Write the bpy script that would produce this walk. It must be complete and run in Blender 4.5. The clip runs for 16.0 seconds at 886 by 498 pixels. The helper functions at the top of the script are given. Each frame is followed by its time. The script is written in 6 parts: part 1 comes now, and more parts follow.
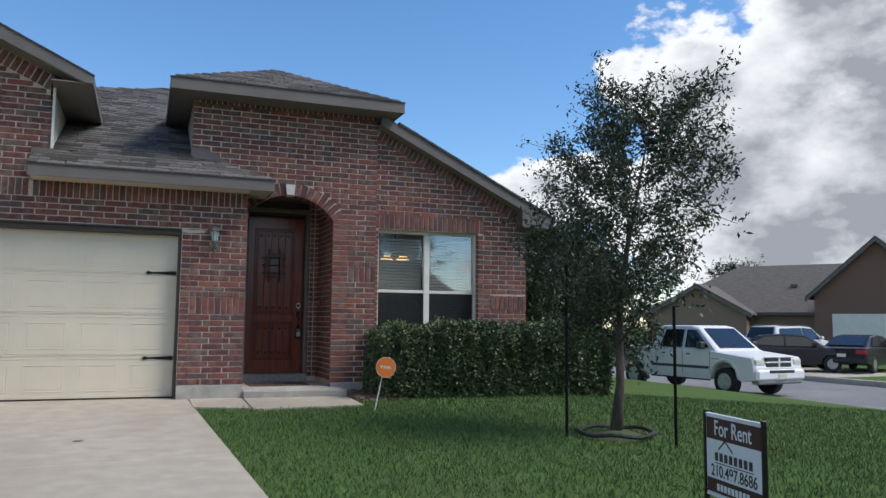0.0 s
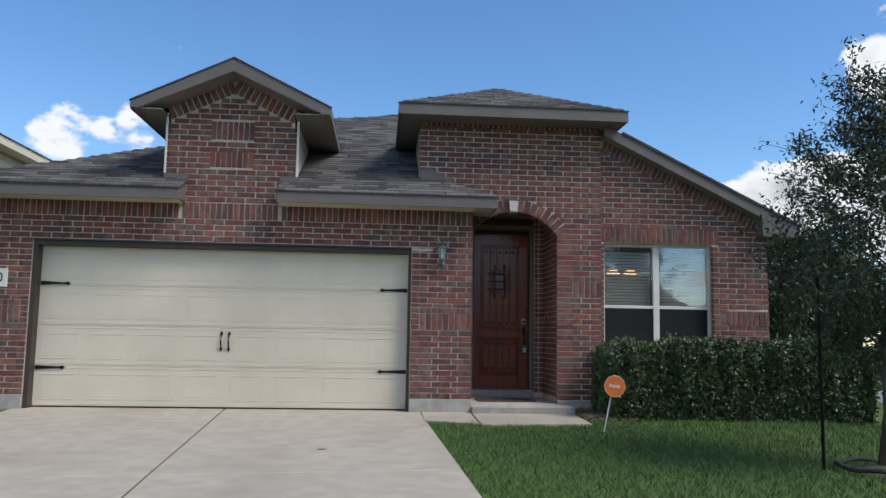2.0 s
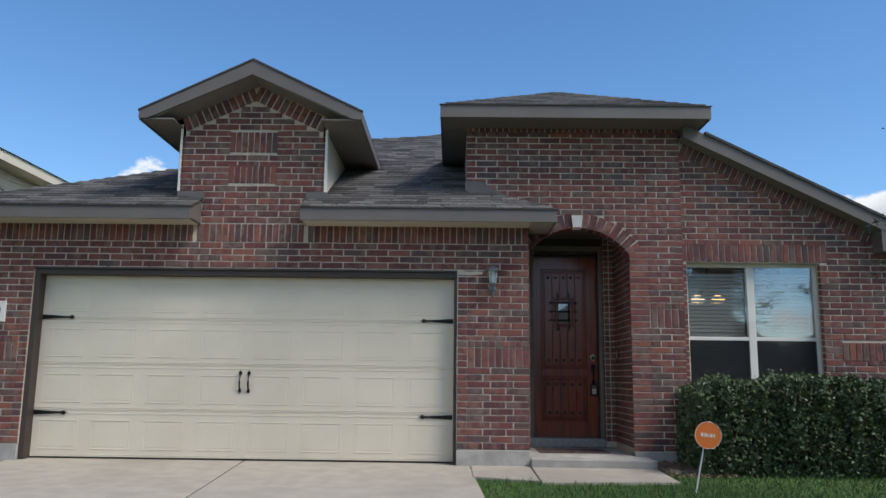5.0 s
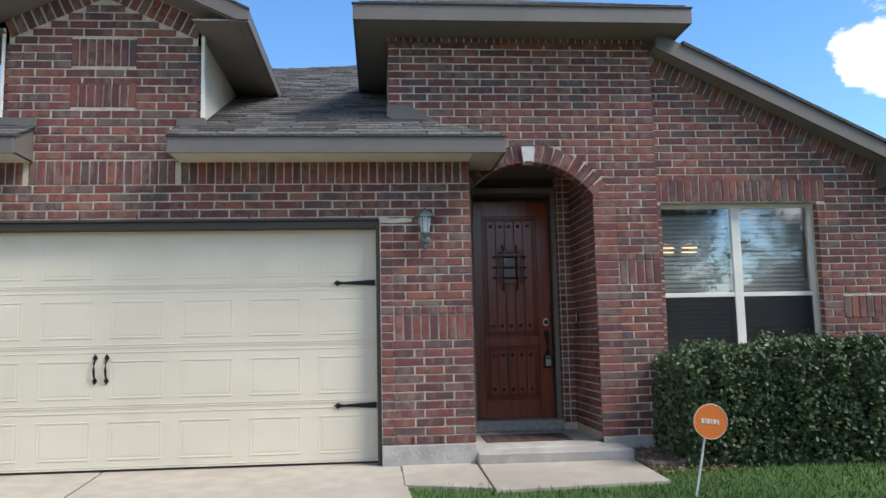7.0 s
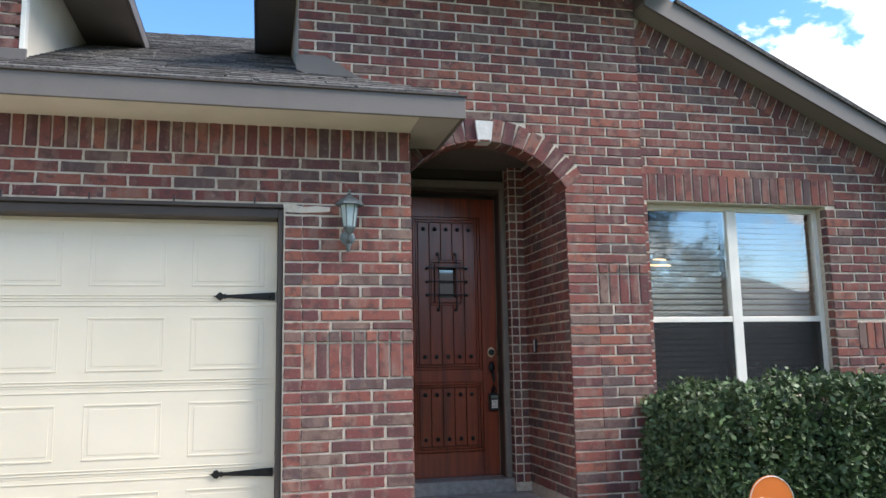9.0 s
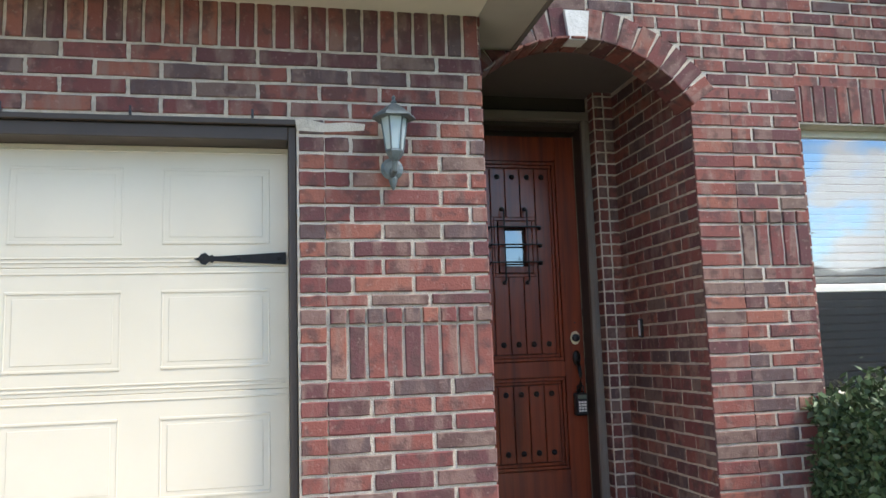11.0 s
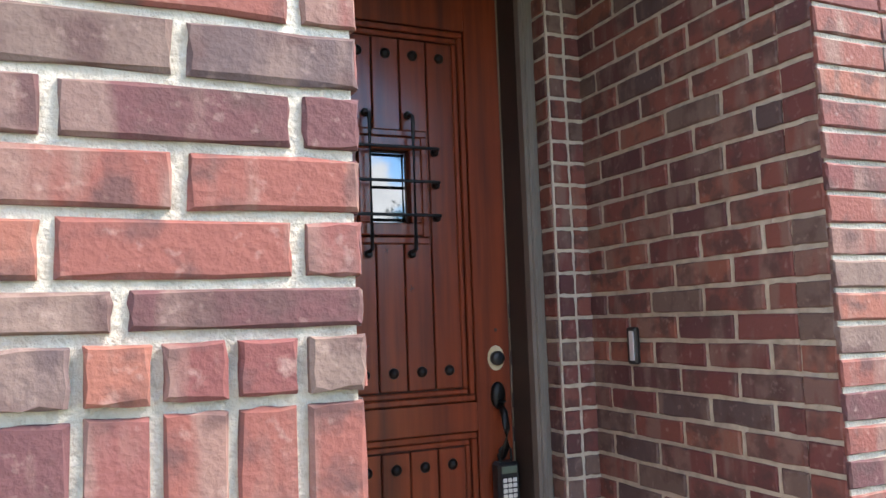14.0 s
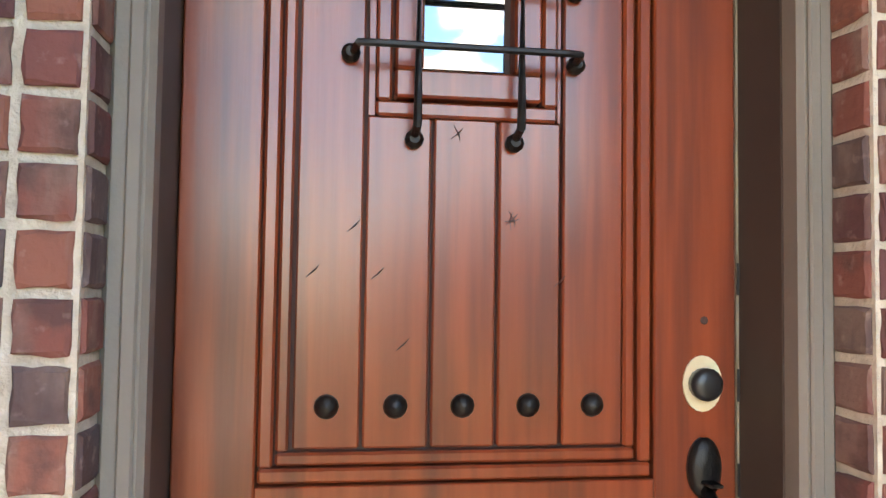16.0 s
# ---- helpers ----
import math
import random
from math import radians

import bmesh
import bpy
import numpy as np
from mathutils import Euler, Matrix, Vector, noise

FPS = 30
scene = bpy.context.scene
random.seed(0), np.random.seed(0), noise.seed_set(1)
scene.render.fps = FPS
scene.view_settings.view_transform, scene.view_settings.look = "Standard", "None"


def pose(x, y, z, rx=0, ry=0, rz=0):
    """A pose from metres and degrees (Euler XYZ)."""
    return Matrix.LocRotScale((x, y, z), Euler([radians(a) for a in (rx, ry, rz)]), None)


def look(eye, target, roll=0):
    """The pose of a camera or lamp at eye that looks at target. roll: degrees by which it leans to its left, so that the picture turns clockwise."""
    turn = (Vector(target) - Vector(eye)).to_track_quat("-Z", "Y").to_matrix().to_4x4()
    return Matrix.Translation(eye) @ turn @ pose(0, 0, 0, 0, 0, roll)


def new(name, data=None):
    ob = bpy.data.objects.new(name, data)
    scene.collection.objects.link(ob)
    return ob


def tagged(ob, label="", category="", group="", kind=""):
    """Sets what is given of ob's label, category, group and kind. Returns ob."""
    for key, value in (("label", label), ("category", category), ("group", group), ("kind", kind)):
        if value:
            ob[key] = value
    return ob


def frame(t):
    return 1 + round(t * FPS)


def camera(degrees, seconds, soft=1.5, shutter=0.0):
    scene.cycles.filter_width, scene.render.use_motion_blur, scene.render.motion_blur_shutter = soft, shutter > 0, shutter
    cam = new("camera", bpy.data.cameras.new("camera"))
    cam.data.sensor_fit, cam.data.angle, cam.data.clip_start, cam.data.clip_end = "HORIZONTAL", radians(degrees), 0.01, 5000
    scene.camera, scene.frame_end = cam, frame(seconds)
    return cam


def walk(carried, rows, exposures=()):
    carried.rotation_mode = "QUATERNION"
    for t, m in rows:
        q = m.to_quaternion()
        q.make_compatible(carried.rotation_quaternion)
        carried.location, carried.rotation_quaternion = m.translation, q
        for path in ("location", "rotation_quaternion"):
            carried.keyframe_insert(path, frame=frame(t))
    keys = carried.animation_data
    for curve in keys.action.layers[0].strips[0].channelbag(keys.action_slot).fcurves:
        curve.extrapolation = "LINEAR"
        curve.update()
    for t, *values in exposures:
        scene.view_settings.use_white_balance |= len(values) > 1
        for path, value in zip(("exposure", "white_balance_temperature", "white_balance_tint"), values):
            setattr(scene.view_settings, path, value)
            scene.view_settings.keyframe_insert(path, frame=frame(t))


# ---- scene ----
cam = camera(59.2, 16.0)
PATH = [
    (0, (-1.268, -10.7, 0.998), (-0.555, -8.841, 1.188), 0.6),
    (0.5, (-1.251, -10.718, 1.024), (-0.684, -8.81, 1.221), 0.7),
    (1, (-1.232, -10.687, 1.016), (-0.809, -8.744, 1.23), 0.9),
    (1.5, (-1.249, -10.662, 1.013), (-0.954, -8.695, 1.226), 1.2),
    (2, (-1.226, -10.569, 1.022), (-1.071, -8.587, 1.241), 1.0),
    (2.5, (-1.22, -10.465, 0.999), (-1.164, -8.478, 1.225), 0.5),
    (3, (-1.151, -10.301, 0.979), (-1.207, -8.313, 1.184), -0.0),
    (3.5, (-1.062, -10.068, 0.96), (-1.201, -8.086, 1.188), 0.1),
    (4, (-0.984, -9.642, 0.949), (-1.044, -7.664, 1.243), 1.2),
    (4.2, (-0.955, -9.551, 0.949), (-0.999, -7.576, 1.258), 1.1),
    (6.3, (-0.856, -7.748, 1.049), (-0.834, -5.776, 1.381), -0.2),
    (6.5, (-0.859, -7.541, 1.072), (-0.804, -5.564, 1.368), -0.5),
    (7, (-0.834, -7.036, 1.091), (-0.67, -5.056, 1.32), -1.2),
    (7.5, (-0.886, -6.535, 1.086), (-0.594, -4.564, 1.26), -2.2),
    (8, (-0.955, -6.041, 1.167), (-0.495, -4.101, 1.325), -1.9),
    (8.2, (-0.969, -5.842, 1.193), (-0.514, -3.906, 1.404), -0.5),
    (10.3, (-0.951, -3.899, 1.158), (-0.466, -1.983, 1.460), -2.5),
    (10.5, (-0.941, -3.764, 1.160), (-0.448, -1.846, 1.444), -2.6),
    (11, (-0.902, -3.311, 1.188), (-0.49, -1.371, 1.450), -1.9),
    (11.5, (-0.892, -2.874, 1.228), (-0.459, -0.937, 1.486), -1.8),
    (12, (-0.833, -2.412, 1.265), (-0.368, -0.485, 1.515), -2.4),
    (12.5, (-0.785, -1.972, 1.305), (-0.142, -0.088, 1.506), -3.6),
    (13, (-0.693, -1.596, 1.342), (0.152, 0.208, 1.514), -3.5),
    (13.5, (-0.543, -1.238, 1.365), (0.3155, 0.560, 1.545), -2.3),
    (14, (-0.281, -0.902, 1.396), (0.5225, 0.920, 1.5765), -2.0),
    (14.5, (0.016, -0.618, 1.392), (0.683, 1.264, 1.502), 0.5),
    (15, (0.110, -0.335, 1.338), (0.728, 1.562, 1.431), 3.3),
    (15.5, (0.265, 0.028, 1.37), (0.796, 1.955, 1.425), 3.8),
    (16, (0.428, 0.431, 1.401), (0.714, 2.408, 1.498), 0.8),
]
# the clip's camera opens up as it nears the shaded entry
EXPOSURES = [(0.0, 0.45, 6500, 10), (1.0, 0.48, 6500, 10), (2.0, 0.40, 6450, 10), (3.0, 0.38, 6450, 10), (4.2, 0.38, 6400, 10), (6.3, 0.46, 6450, 10), (7.0, 0.92, 6450, 10), (7.5, 1.1, 6500, 10), (8.0, 1.33, 6500, 10), (10.3, 1.42, 6550, 10), (11.0, 1.57, 6550, 10), (12.0, 1.70, 6600, 10), (13.0, 2.1, 6800, 10), (13.5, 2.28, 6850, 10), (14.0, 2.40, 6600, 10), (14.5, 2.62, 6600, 10), (15.0, 3.42, 6700, 10), (15.5, 3.80, 7200, 10), (16.0, 3.88, 8200, 10)]
walk(cam, [(t, look(eye, target, roll)) for t, eye, target, roll in PATH], EXPOSURES)

# ---- light ----
world = bpy.data.worlds.new("sky")
scene.world = world
world.use_nodes = True


CLOUDS = ((49, 13, 15, 0.36), (54, 24, 10, 0.26), (37, 18, 6, 0.24), (40, 6, 10, 0.26), (27.5, 9, 4.5, 0.24), (31, 10, 4, 0.22), (60, 8, 14, 0.30), (75, 18, 22, 0.25),
          (-22, 13.0, 3.2, 0.22), (-18, 13.6, 2.6, 0.20), (-34.5, 16.5, 3, 0.22), (-45, 14, 9, 0.22))


def build_sky(w):
    nt = w.node_tree
    nt.nodes.clear()
    nd, ln = nt.nodes.new, nt.links.new
    out = nd("ShaderNodeOutputWorld")
    bg = nd("ShaderNodeBackground")
    bg.inputs[1].default_value = 1.0
    sky = nd("ShaderNodeTexSky")
    sky.sky_type = "NISHITA"
    sky.sun_disc = False
    sky.sun_elevation = radians(49)
    sky.sun_rotation = radians(118)
    sky.air_density, sky.dust_density, sky.ozone_density = 1.0, 0.0, 4.0
    gain = nd("ShaderNodeVectorMath"); gain.operation = "SCALE"
    gain.inputs[3].default_value = 0.13
    deep = nd("ShaderNodeHueSaturation"); deep.inputs["Saturation"].default_value = 1.15
    ln(sky.outputs[0], deep.inputs["Color"]); ln(deep.outputs[0], gain.inputs[0])
    tc = nd("ShaderNodeTexCoord")
    sep = nd("ShaderNodeSeparateXYZ")
    ln(tc.outputs["Generated"], sep.inputs[0])
    mapp = nd("ShaderNodeMapping")
    mapp.inputs["Location"].default_value = (3.1, 1.7, 0.4)
    mapp.inputs["Scale"].default_value = (1.0, 1.0, 1.7)
    ln(tc.outputs["Generated"], mapp.inputs[0])
    n1 = nd("ShaderNodeTexNoise"); n1.inputs["Scale"].default_value = 6.5; n1.inputs["Detail"].default_value = 10; n1.inputs["Roughness"].default_value = 0.58
    ln(mapp.outputs[0], n1.inputs["Vector"])
    total = n1.outputs[0]

    def add(value):
        a = nd("ShaderNodeMath"); a.operation = "ADD"
        ln(total, a.inputs[0]); ln(value, a.inputs[1])
        return a.outputs[0]

    # cumulus heaps: bearing, height and half-width in degrees, and how solid they are
    for bearing, height, width, gain_ in CLOUDS:
        e, b = radians(height), radians(bearing)
        dp = nd("ShaderNodeVectorMath"); dp.operation = "DOT_PRODUCT"
        ln(tc.outputs["Generated"], dp.inputs[0])
        dp.inputs[1].default_value = (math.cos(e) * math.sin(b), math.cos(e) * math.cos(b), math.sin(e))
        mr = nd("ShaderNodeMapRange"); mr.interpolation_type = "SMOOTHSTEP"
        mr.inputs[1].default_value = math.cos(radians(width)); mr.inputs[2].default_value = math.cos(radians(width * 0.25))
        mr.inputs[4].default_value = gain_
        ln(dp.outputs["Value"], mr.inputs[0])
        total = add(mr.outputs[0])
    # broken cover all over the southern sky
    south = nd("ShaderNodeMapRange"); south.inputs[1].default_value = 0.05; south.inputs[2].default_value = -0.35; south.inputs[3].default_value = -0.14; south.inputs[4].default_value = 0.03
    ln(sep.outputs[1], south.inputs[0])
    total = add(south.outputs[0])
    cover = nd("ShaderNodeMapRange"); cover.interpolation_type = "SMOOTHSTEP"
    cover.inputs[1].default_value = 0.53; cover.inputs[2].default_value = 0.60
    ln(total, cover.inputs[0])
    n2 = nd("ShaderNodeTexNoise"); n2.inputs["Scale"].default_value = 9.0; n2.inputs["Detail"].default_value = 6
    ln(mapp.outputs[0], n2.inputs["Vector"])
    thick = nd("ShaderNodeMapRange"); thick.inputs[1].default_value = 0.63; thick.inputs[2].default_value = 0.88
    ln(total, thick.inputs[0])
    tone = nd("ShaderNodeMix"); tone.data_type = "RGBA"
    tone.inputs[6].default_value = (0.71, 0.73, 0.76, 1); tone.inputs[7].default_value = (0.26, 0.28, 0.32, 1)
    tm = nd("ShaderNodeMath"); tm.operation = "MULTIPLY"; tm.use_clamp = True
    ln(thick.outputs[0], tm.inputs[0])
    bl = nd("ShaderNodeMapRange"); bl.inputs[1].default_value = 0.36; bl.inputs[2].default_value = 0.6; bl.inputs[3].default_value = 0.45; bl.inputs[4].default_value = 1.3
    ln(n2.outputs[0], bl.inputs[0]); ln(bl.outputs[0], tm.inputs[1])
    ln(tm.outputs[0], tone.inputs[0])
    mix = nd("ShaderNodeMix"); mix.data_type = "RGBA"
    ln(cover.outputs[0], mix.inputs[0]); ln(gain.outputs[0], mix.inputs[6]); ln(tone.outputs[2], mix.inputs[7])
    ln(mix.outputs[2], bg.inputs[0])
    ln(bg.outputs[0], out.inputs[0])


build_sky(world)
sun = new("sun", bpy.data.lights.new("sun", "SUN"))
sun.data.energy, sun.data.angle, sun.data.color = 2.75, radians(28), (1.0, 0.95, 0.88)
sun.matrix_world = look((6.6, -3.5, 8.6), (0, 0, 0))

# ---- materials ----


def mat(name, col, rough=0.7, metal=0.0, col2=None, scale=8.0, detail=5, bump=0.0, bscale=60.0, spec=0.5, rnd="", spread=0.0, stretch=(1, 1, 1), col3=None, scale3=1.2, contrast=(0.35, 0.65), emit=0.0):
    """Procedural surface: two colours over noise, a third over broad noise, tone spread per piece, fine relief."""
    m = bpy.data.materials.new(name)
    m.use_nodes = True
    nt = m.node_tree
    nd, ln = nt.nodes.new, nt.links.new
    b = nt.nodes["Principled BSDF"]
    b.inputs["Roughness"].default_value, b.inputs["Metallic"].default_value = rough, metal
    b.inputs["Specular IOR Level"].default_value = spec
    tc = nd("ShaderNodeTexCoord")
    mp = nd("ShaderNodeMapping"); mp.inputs["Scale"].default_value = stretch
    ln(tc.outputs["Object"], mp.inputs[0])
    vec = mp.outputs[0]
    val = None
    if rnd:
        src = nd("ShaderNodeObjectInfo").outputs["Random"] if rnd == "object" else nd("ShaderNodeNewGeometry").outputs["Random Per Island"]
        sh = nd("ShaderNodeVectorMath"); sh.operation = "MULTIPLY_ADD"
        cb = nd("ShaderNodeCombineXYZ")
        for k in range(3):
            ln(src, cb.inputs[k])
        sh.inputs[1].default_value = (37.0, 53.0, 71.0)
        ln(cb.outputs[0], sh.inputs[0]); ln(vec, sh.inputs[2])
        vec = sh.outputs[0]
        val = src
    colour = None
    base = nd("ShaderNodeRGB"); base.outputs[0].default_value = (*col, 1)
    colour = base.outputs[0]

    def over(c, other, sc, lo, hi, det):
        n = nd("ShaderNodeTexNoise"); n.inputs["Scale"].default_value = sc; n.inputs["Detail"].default_value = det
        ln(vec, n.inputs["Vector"])
        r = nd("ShaderNodeMapRange"); r.inputs[1].default_value = lo; r.inputs[2].default_value = hi
        ln(n.outputs[0], r.inputs[0])
        x = nd("ShaderNodeMix"); x.data_type = "RGBA"
        ln(r.outputs[0], x.inputs[0]); ln(c, x.inputs[6]); x.inputs[7].default_value = (*other, 1)
        return x.outputs[2]

    if col2:
        colour = over(colour, col2, scale, *contrast, detail)
    if col3:
        colour = over(colour, col3, scale3, 0.5, 0.72, 4)
    if val is not None and spread:
        hs = nd("ShaderNodeHueSaturation")
        r = nd("ShaderNodeMapRange"); r.inputs[3].default_value = 1 - spread; r.inputs[4].default_value = 1 + spread
        ln(val, r.inputs[0]); ln(r.outputs[0], hs.inputs["Value"]); ln(colour, hs.inputs["Color"])
        colour = hs.outputs[0]
    ln(colour, b.inputs["Base Color"])
    if bump:
        n = nd("ShaderNodeTexNoise"); n.inputs["Scale"].default_value = bscale; n.inputs["Detail"].default_value = 6
        ln(vec, n.inputs["Vector"])
        bp = nd("ShaderNodeBump"); bp.inputs["Strength"].default_value = bump; bp.inputs["Distance"].default_value = 0.01
        ln(n.outputs[0], bp.inputs["Height"]); ln(bp.outputs[0], b.inputs["Normal"])
    if emit:
        b.inputs["Emission Color"].default_value = (*col, 1); b.inputs["Emission Strength"].default_value = emit
    return m


def brick_mat(name, rnd):
    """Fired clay: red, dark and tan bricks by the piece, with blotches and a rough face."""
    m = bpy.data.materials.new(name)
    m.use_nodes = True
    nt = m.node_tree
    nd, ln = nt.nodes.new, nt.links.new
    b = nt.nodes["Principled BSDF"]
    b.inputs["Roughness"].default_value = 0.88
    b.inputs["Specular IOR Level"].default_value = 0.3
    src = nd("ShaderNodeObjectInfo").outputs["Random"] if rnd == "object" else nd("ShaderNodeNewGeometry").outputs["Random Per Island"]
    tc = nd("ShaderNodeTexCoord")
    cb = nd("ShaderNodeCombineXYZ")
    for k in range(3):
        ln(src, cb.inputs[k])
    sh = nd("ShaderNodeVectorMath"); sh.operation = "MULTIPLY_ADD"; sh.inputs[1].default_value = (37.0, 53.0, 71.0)
    ln(cb.outputs[0], sh.inputs[0]); ln(tc.outputs["Object"], sh.inputs[2])
    vec = sh.outputs[0]
    ramp = nd("ShaderNodeValToRGB")
    ramp.color_ramp.interpolation = "CONSTANT"
    e = ramp.color_ramp.elements
    e[0].position, e[0].color = 0.0, (0.196, 0.068, 0.054, 1)
    e[1].position, e[1].color = 0.24, (0.110, 0.046, 0.047, 1)
    for p, c in ((0.40, (0.153, 0.052, 0.048, 1)), (0.56, (0.239, 0.090, 0.064, 1)), (0.68, (0.100, 0.066, 0.064, 1)), (0.80, (0.181, 0.065, 0.057, 1)), (0.92, (0.153, 0.100, 0.083, 1))):
        k = e.new(p); k.color = c
    ln(src, ramp.inputs[0])
    c = ramp.outputs[0]
    # tan and grey fire flashes, only on some bricks
    bands = nd("ShaderNodeMapping"); bands.inputs["Scale"].default_value = (1.0, 1.0, 0.22)
    ln(vec, bands.inputs[0])
    n = nd("ShaderNodeTexNoise"); n.inputs["Scale"].default_value = 12.0; n.inputs["Detail"].default_value = 6
    ln(bands.outputs[0], n.inputs["Vector"])
    r = nd("ShaderNodeMapRange"); r.inputs[1].default_value = 0.50; r.inputs[2].default_value = 0.60; r.inputs[4].default_value = 0.62
    ln(n.outputs[0], r.inputs[0])
    x = nd("ShaderNodeMix"); x.data_type = "RGBA"; x.inputs[7].default_value = (0.215, 0.142, 0.115, 1)
    ln(r.outputs[0], x.inputs[0]); ln(c, x.inputs[6])
    n2 = nd("ShaderNodeTexNoise"); n2.inputs["Scale"].default_value = 14.0; n2.inputs["Detail"].default_value = 5
    ln(vec, n2.inputs["Vector"])
    r2 = nd("ShaderNodeMapRange"); r2.inputs[1].default_value = 0.50; r2.inputs[2].default_value = 0.64; r2.inputs[4].default_value = 0.8
    ln(n2.outputs[0], r2.inputs[0])
    y = nd("ShaderNodeMix"); y.data_type = "RGBA"; y.inputs[7].default_value = (0.085, 0.045, 0.042, 1)
    ln(r2.outputs[0], y.inputs[0]); ln(x.outputs[2], y.inputs[6])
    # lime smears
    n3 = nd("ShaderNodeTexNoise"); n3.inputs["Scale"].default_value = 45.0; n3.inputs["Detail"].default_value = 6
    ln(vec, n3.inputs["Vector"])
    r3 = nd("ShaderNodeMapRange"); r3.inputs[1].default_value = 0.60; r3.inputs[2].default_value = 0.80; r3.inputs[4].default_value = 0.45
    ln(n3.outputs[0], r3.inputs[0])
    z = nd("ShaderNodeMix"); z.data_type = "RGBA"; z.inputs[7].default_value = (0.42, 0.30, 0.25, 1)
    ln(r3.outputs[0], z.inputs[0]); ln(y.outputs[2], z.inputs[6])
    ln(z.outputs[2], b.inputs["Base Color"])
    nb = nd("ShaderNodeTexNoise"); nb.inputs["Scale"].default_value = 95.0; nb.inputs["Detail"].default_value = 7
    ln(vec, nb.inputs["Vector"])
    bp = nd("ShaderNodeBump"); bp.inputs["Strength"].default_value = 0.4; bp.inputs["Distance"].default_value = 0.006
    ln(nb.outputs[0], bp.inputs["Height"]); ln(bp.outputs[0], b.inputs["Normal"])
    return m


BRICK, BRICK_S = brick_mat("clay brick", "object"), brick_mat("clay brick joined", "island")
MORTAR = mat("mortar", (0.58, 0.505, 0.405), 0.95, col2=(0.43, 0.365, 0.288), scale=30, bump=0.6, bscale=120, col3=(0.62, 0.55, 0.455), scale3=2.0)
CONCRETE = mat("drive concrete", (0.415, 0.368, 0.30), 0.9, col2=(0.355, 0.312, 0.252), scale=5, bump=0.25, bscale=150, col3=(0.30, 0.258, 0.206), scale3=0.55)
FOUND = mat("foundation concrete", (0.40, 0.38, 0.345), 0.95, col2=(0.29, 0.272, 0.245), scale=6, bump=0.5, bscale=50, col3=(0.30, 0.28, 0.25), scale3=1.7)
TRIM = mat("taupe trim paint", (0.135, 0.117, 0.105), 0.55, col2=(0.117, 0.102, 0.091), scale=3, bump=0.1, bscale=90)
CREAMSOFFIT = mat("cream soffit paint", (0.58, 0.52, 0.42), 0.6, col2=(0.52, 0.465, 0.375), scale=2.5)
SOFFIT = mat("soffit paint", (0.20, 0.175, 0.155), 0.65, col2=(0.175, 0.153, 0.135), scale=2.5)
CREAM = mat("cream garage paint", (0.69, 0.617, 0.483), 0.42, col2=(0.655, 0.585, 0.455), scale=2.2, col3=(0.61, 0.547, 0.423), scale3=0.9, bump=0.04, bscale=200)
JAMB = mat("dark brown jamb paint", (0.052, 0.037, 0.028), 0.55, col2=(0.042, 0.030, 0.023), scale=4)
GREYTRIM = mat("door casing paint", (0.185, 0.158, 0.13), 0.55, col2=(0.155, 0.132, 0.108), scale=5, bump=0.08, bscale=80)
SHINGLE = mat("asphalt shingle", (0.135, 0.126, 0.119), 0.95, col2=(0.068, 0.064, 0.061), scale=40, bump=0.8, bscale=220, rnd="object", spread=0.5, spec=0.2)
SHINGLE_S = mat("asphalt shingle joined", (0.135, 0.126, 0.119), 0.95, col2=(0.068, 0.064, 0.061), scale=40, bump=0.8, bscale=220, rnd="island", spread=0.5, spec=0.2)
IRON = mat("black iron", (0.012, 0.011, 0.011), 0.42, 0.6, col2=(0.02, 0.018, 0.016), scale=30, bump=0.2, bscale=100)
WOOD = mat("stained wood", (0.245, 0.045, 0.014), 0.45, col2=(0.15, 0.026, 0.009), scale=4, stretch=(9, 9, 0.45), detail=6, bump=0.06, bscale=18, spec=0.2, col3=(0.10, 0.022, 0.011), scale3=2.0, contrast=(0.3, 0.75))
GROOVE = mat("dark stained groove", (0.05, 0.016, 0.01), 0.6)
WHITE = mat("white vinyl", (0.76, 0.73, 0.655), 0.4, col2=(0.70, 0.665, 0.595), scale=4)
BLACK = mat("black plastic", (0.015, 0.015, 0.016), 0.35)
BRASS = mat("worn brass", (0.82, 0.68, 0.44), 0.42, 0.35, col2=(0.70, 0.56, 0.34), scale=20)
WOOD.node_tree.nodes["Principled BSDF"].inputs["Coat Weight"].default_value = 0.9
WOOD.node_tree.nodes["Principled BSDF"].inputs["Coat Roughness"].default_value = 0.2

# ---- builders ----


def obj(name, bm, material, parent=None, label="", smooth=False):
    me = bpy.data.meshes.new(name)
    bmesh.ops.recalc_face_normals(bm, faces=bm.faces)
    bm.to_mesh(me)
    bm.free()
    me.materials.append(material)
    if smooth:
        me.shade_smooth()
    ob = new(name, me)
    if parent:
        ob.parent = parent
    if label:
        ob["label"] = label
    return ob


def part(name, bm, material, parent, label="", smooth=False):
    return obj(name, bm, material, parent, label, smooth)


def thing(name, label, category, m=None, group="", kind=""):
    e = new(name)
    if m is not None:
        e.matrix_world = m
    return tagged(e, label, category, group, kind)


def setting(ob, label, category):
    return tagged(ob, label, category, "", "structure")


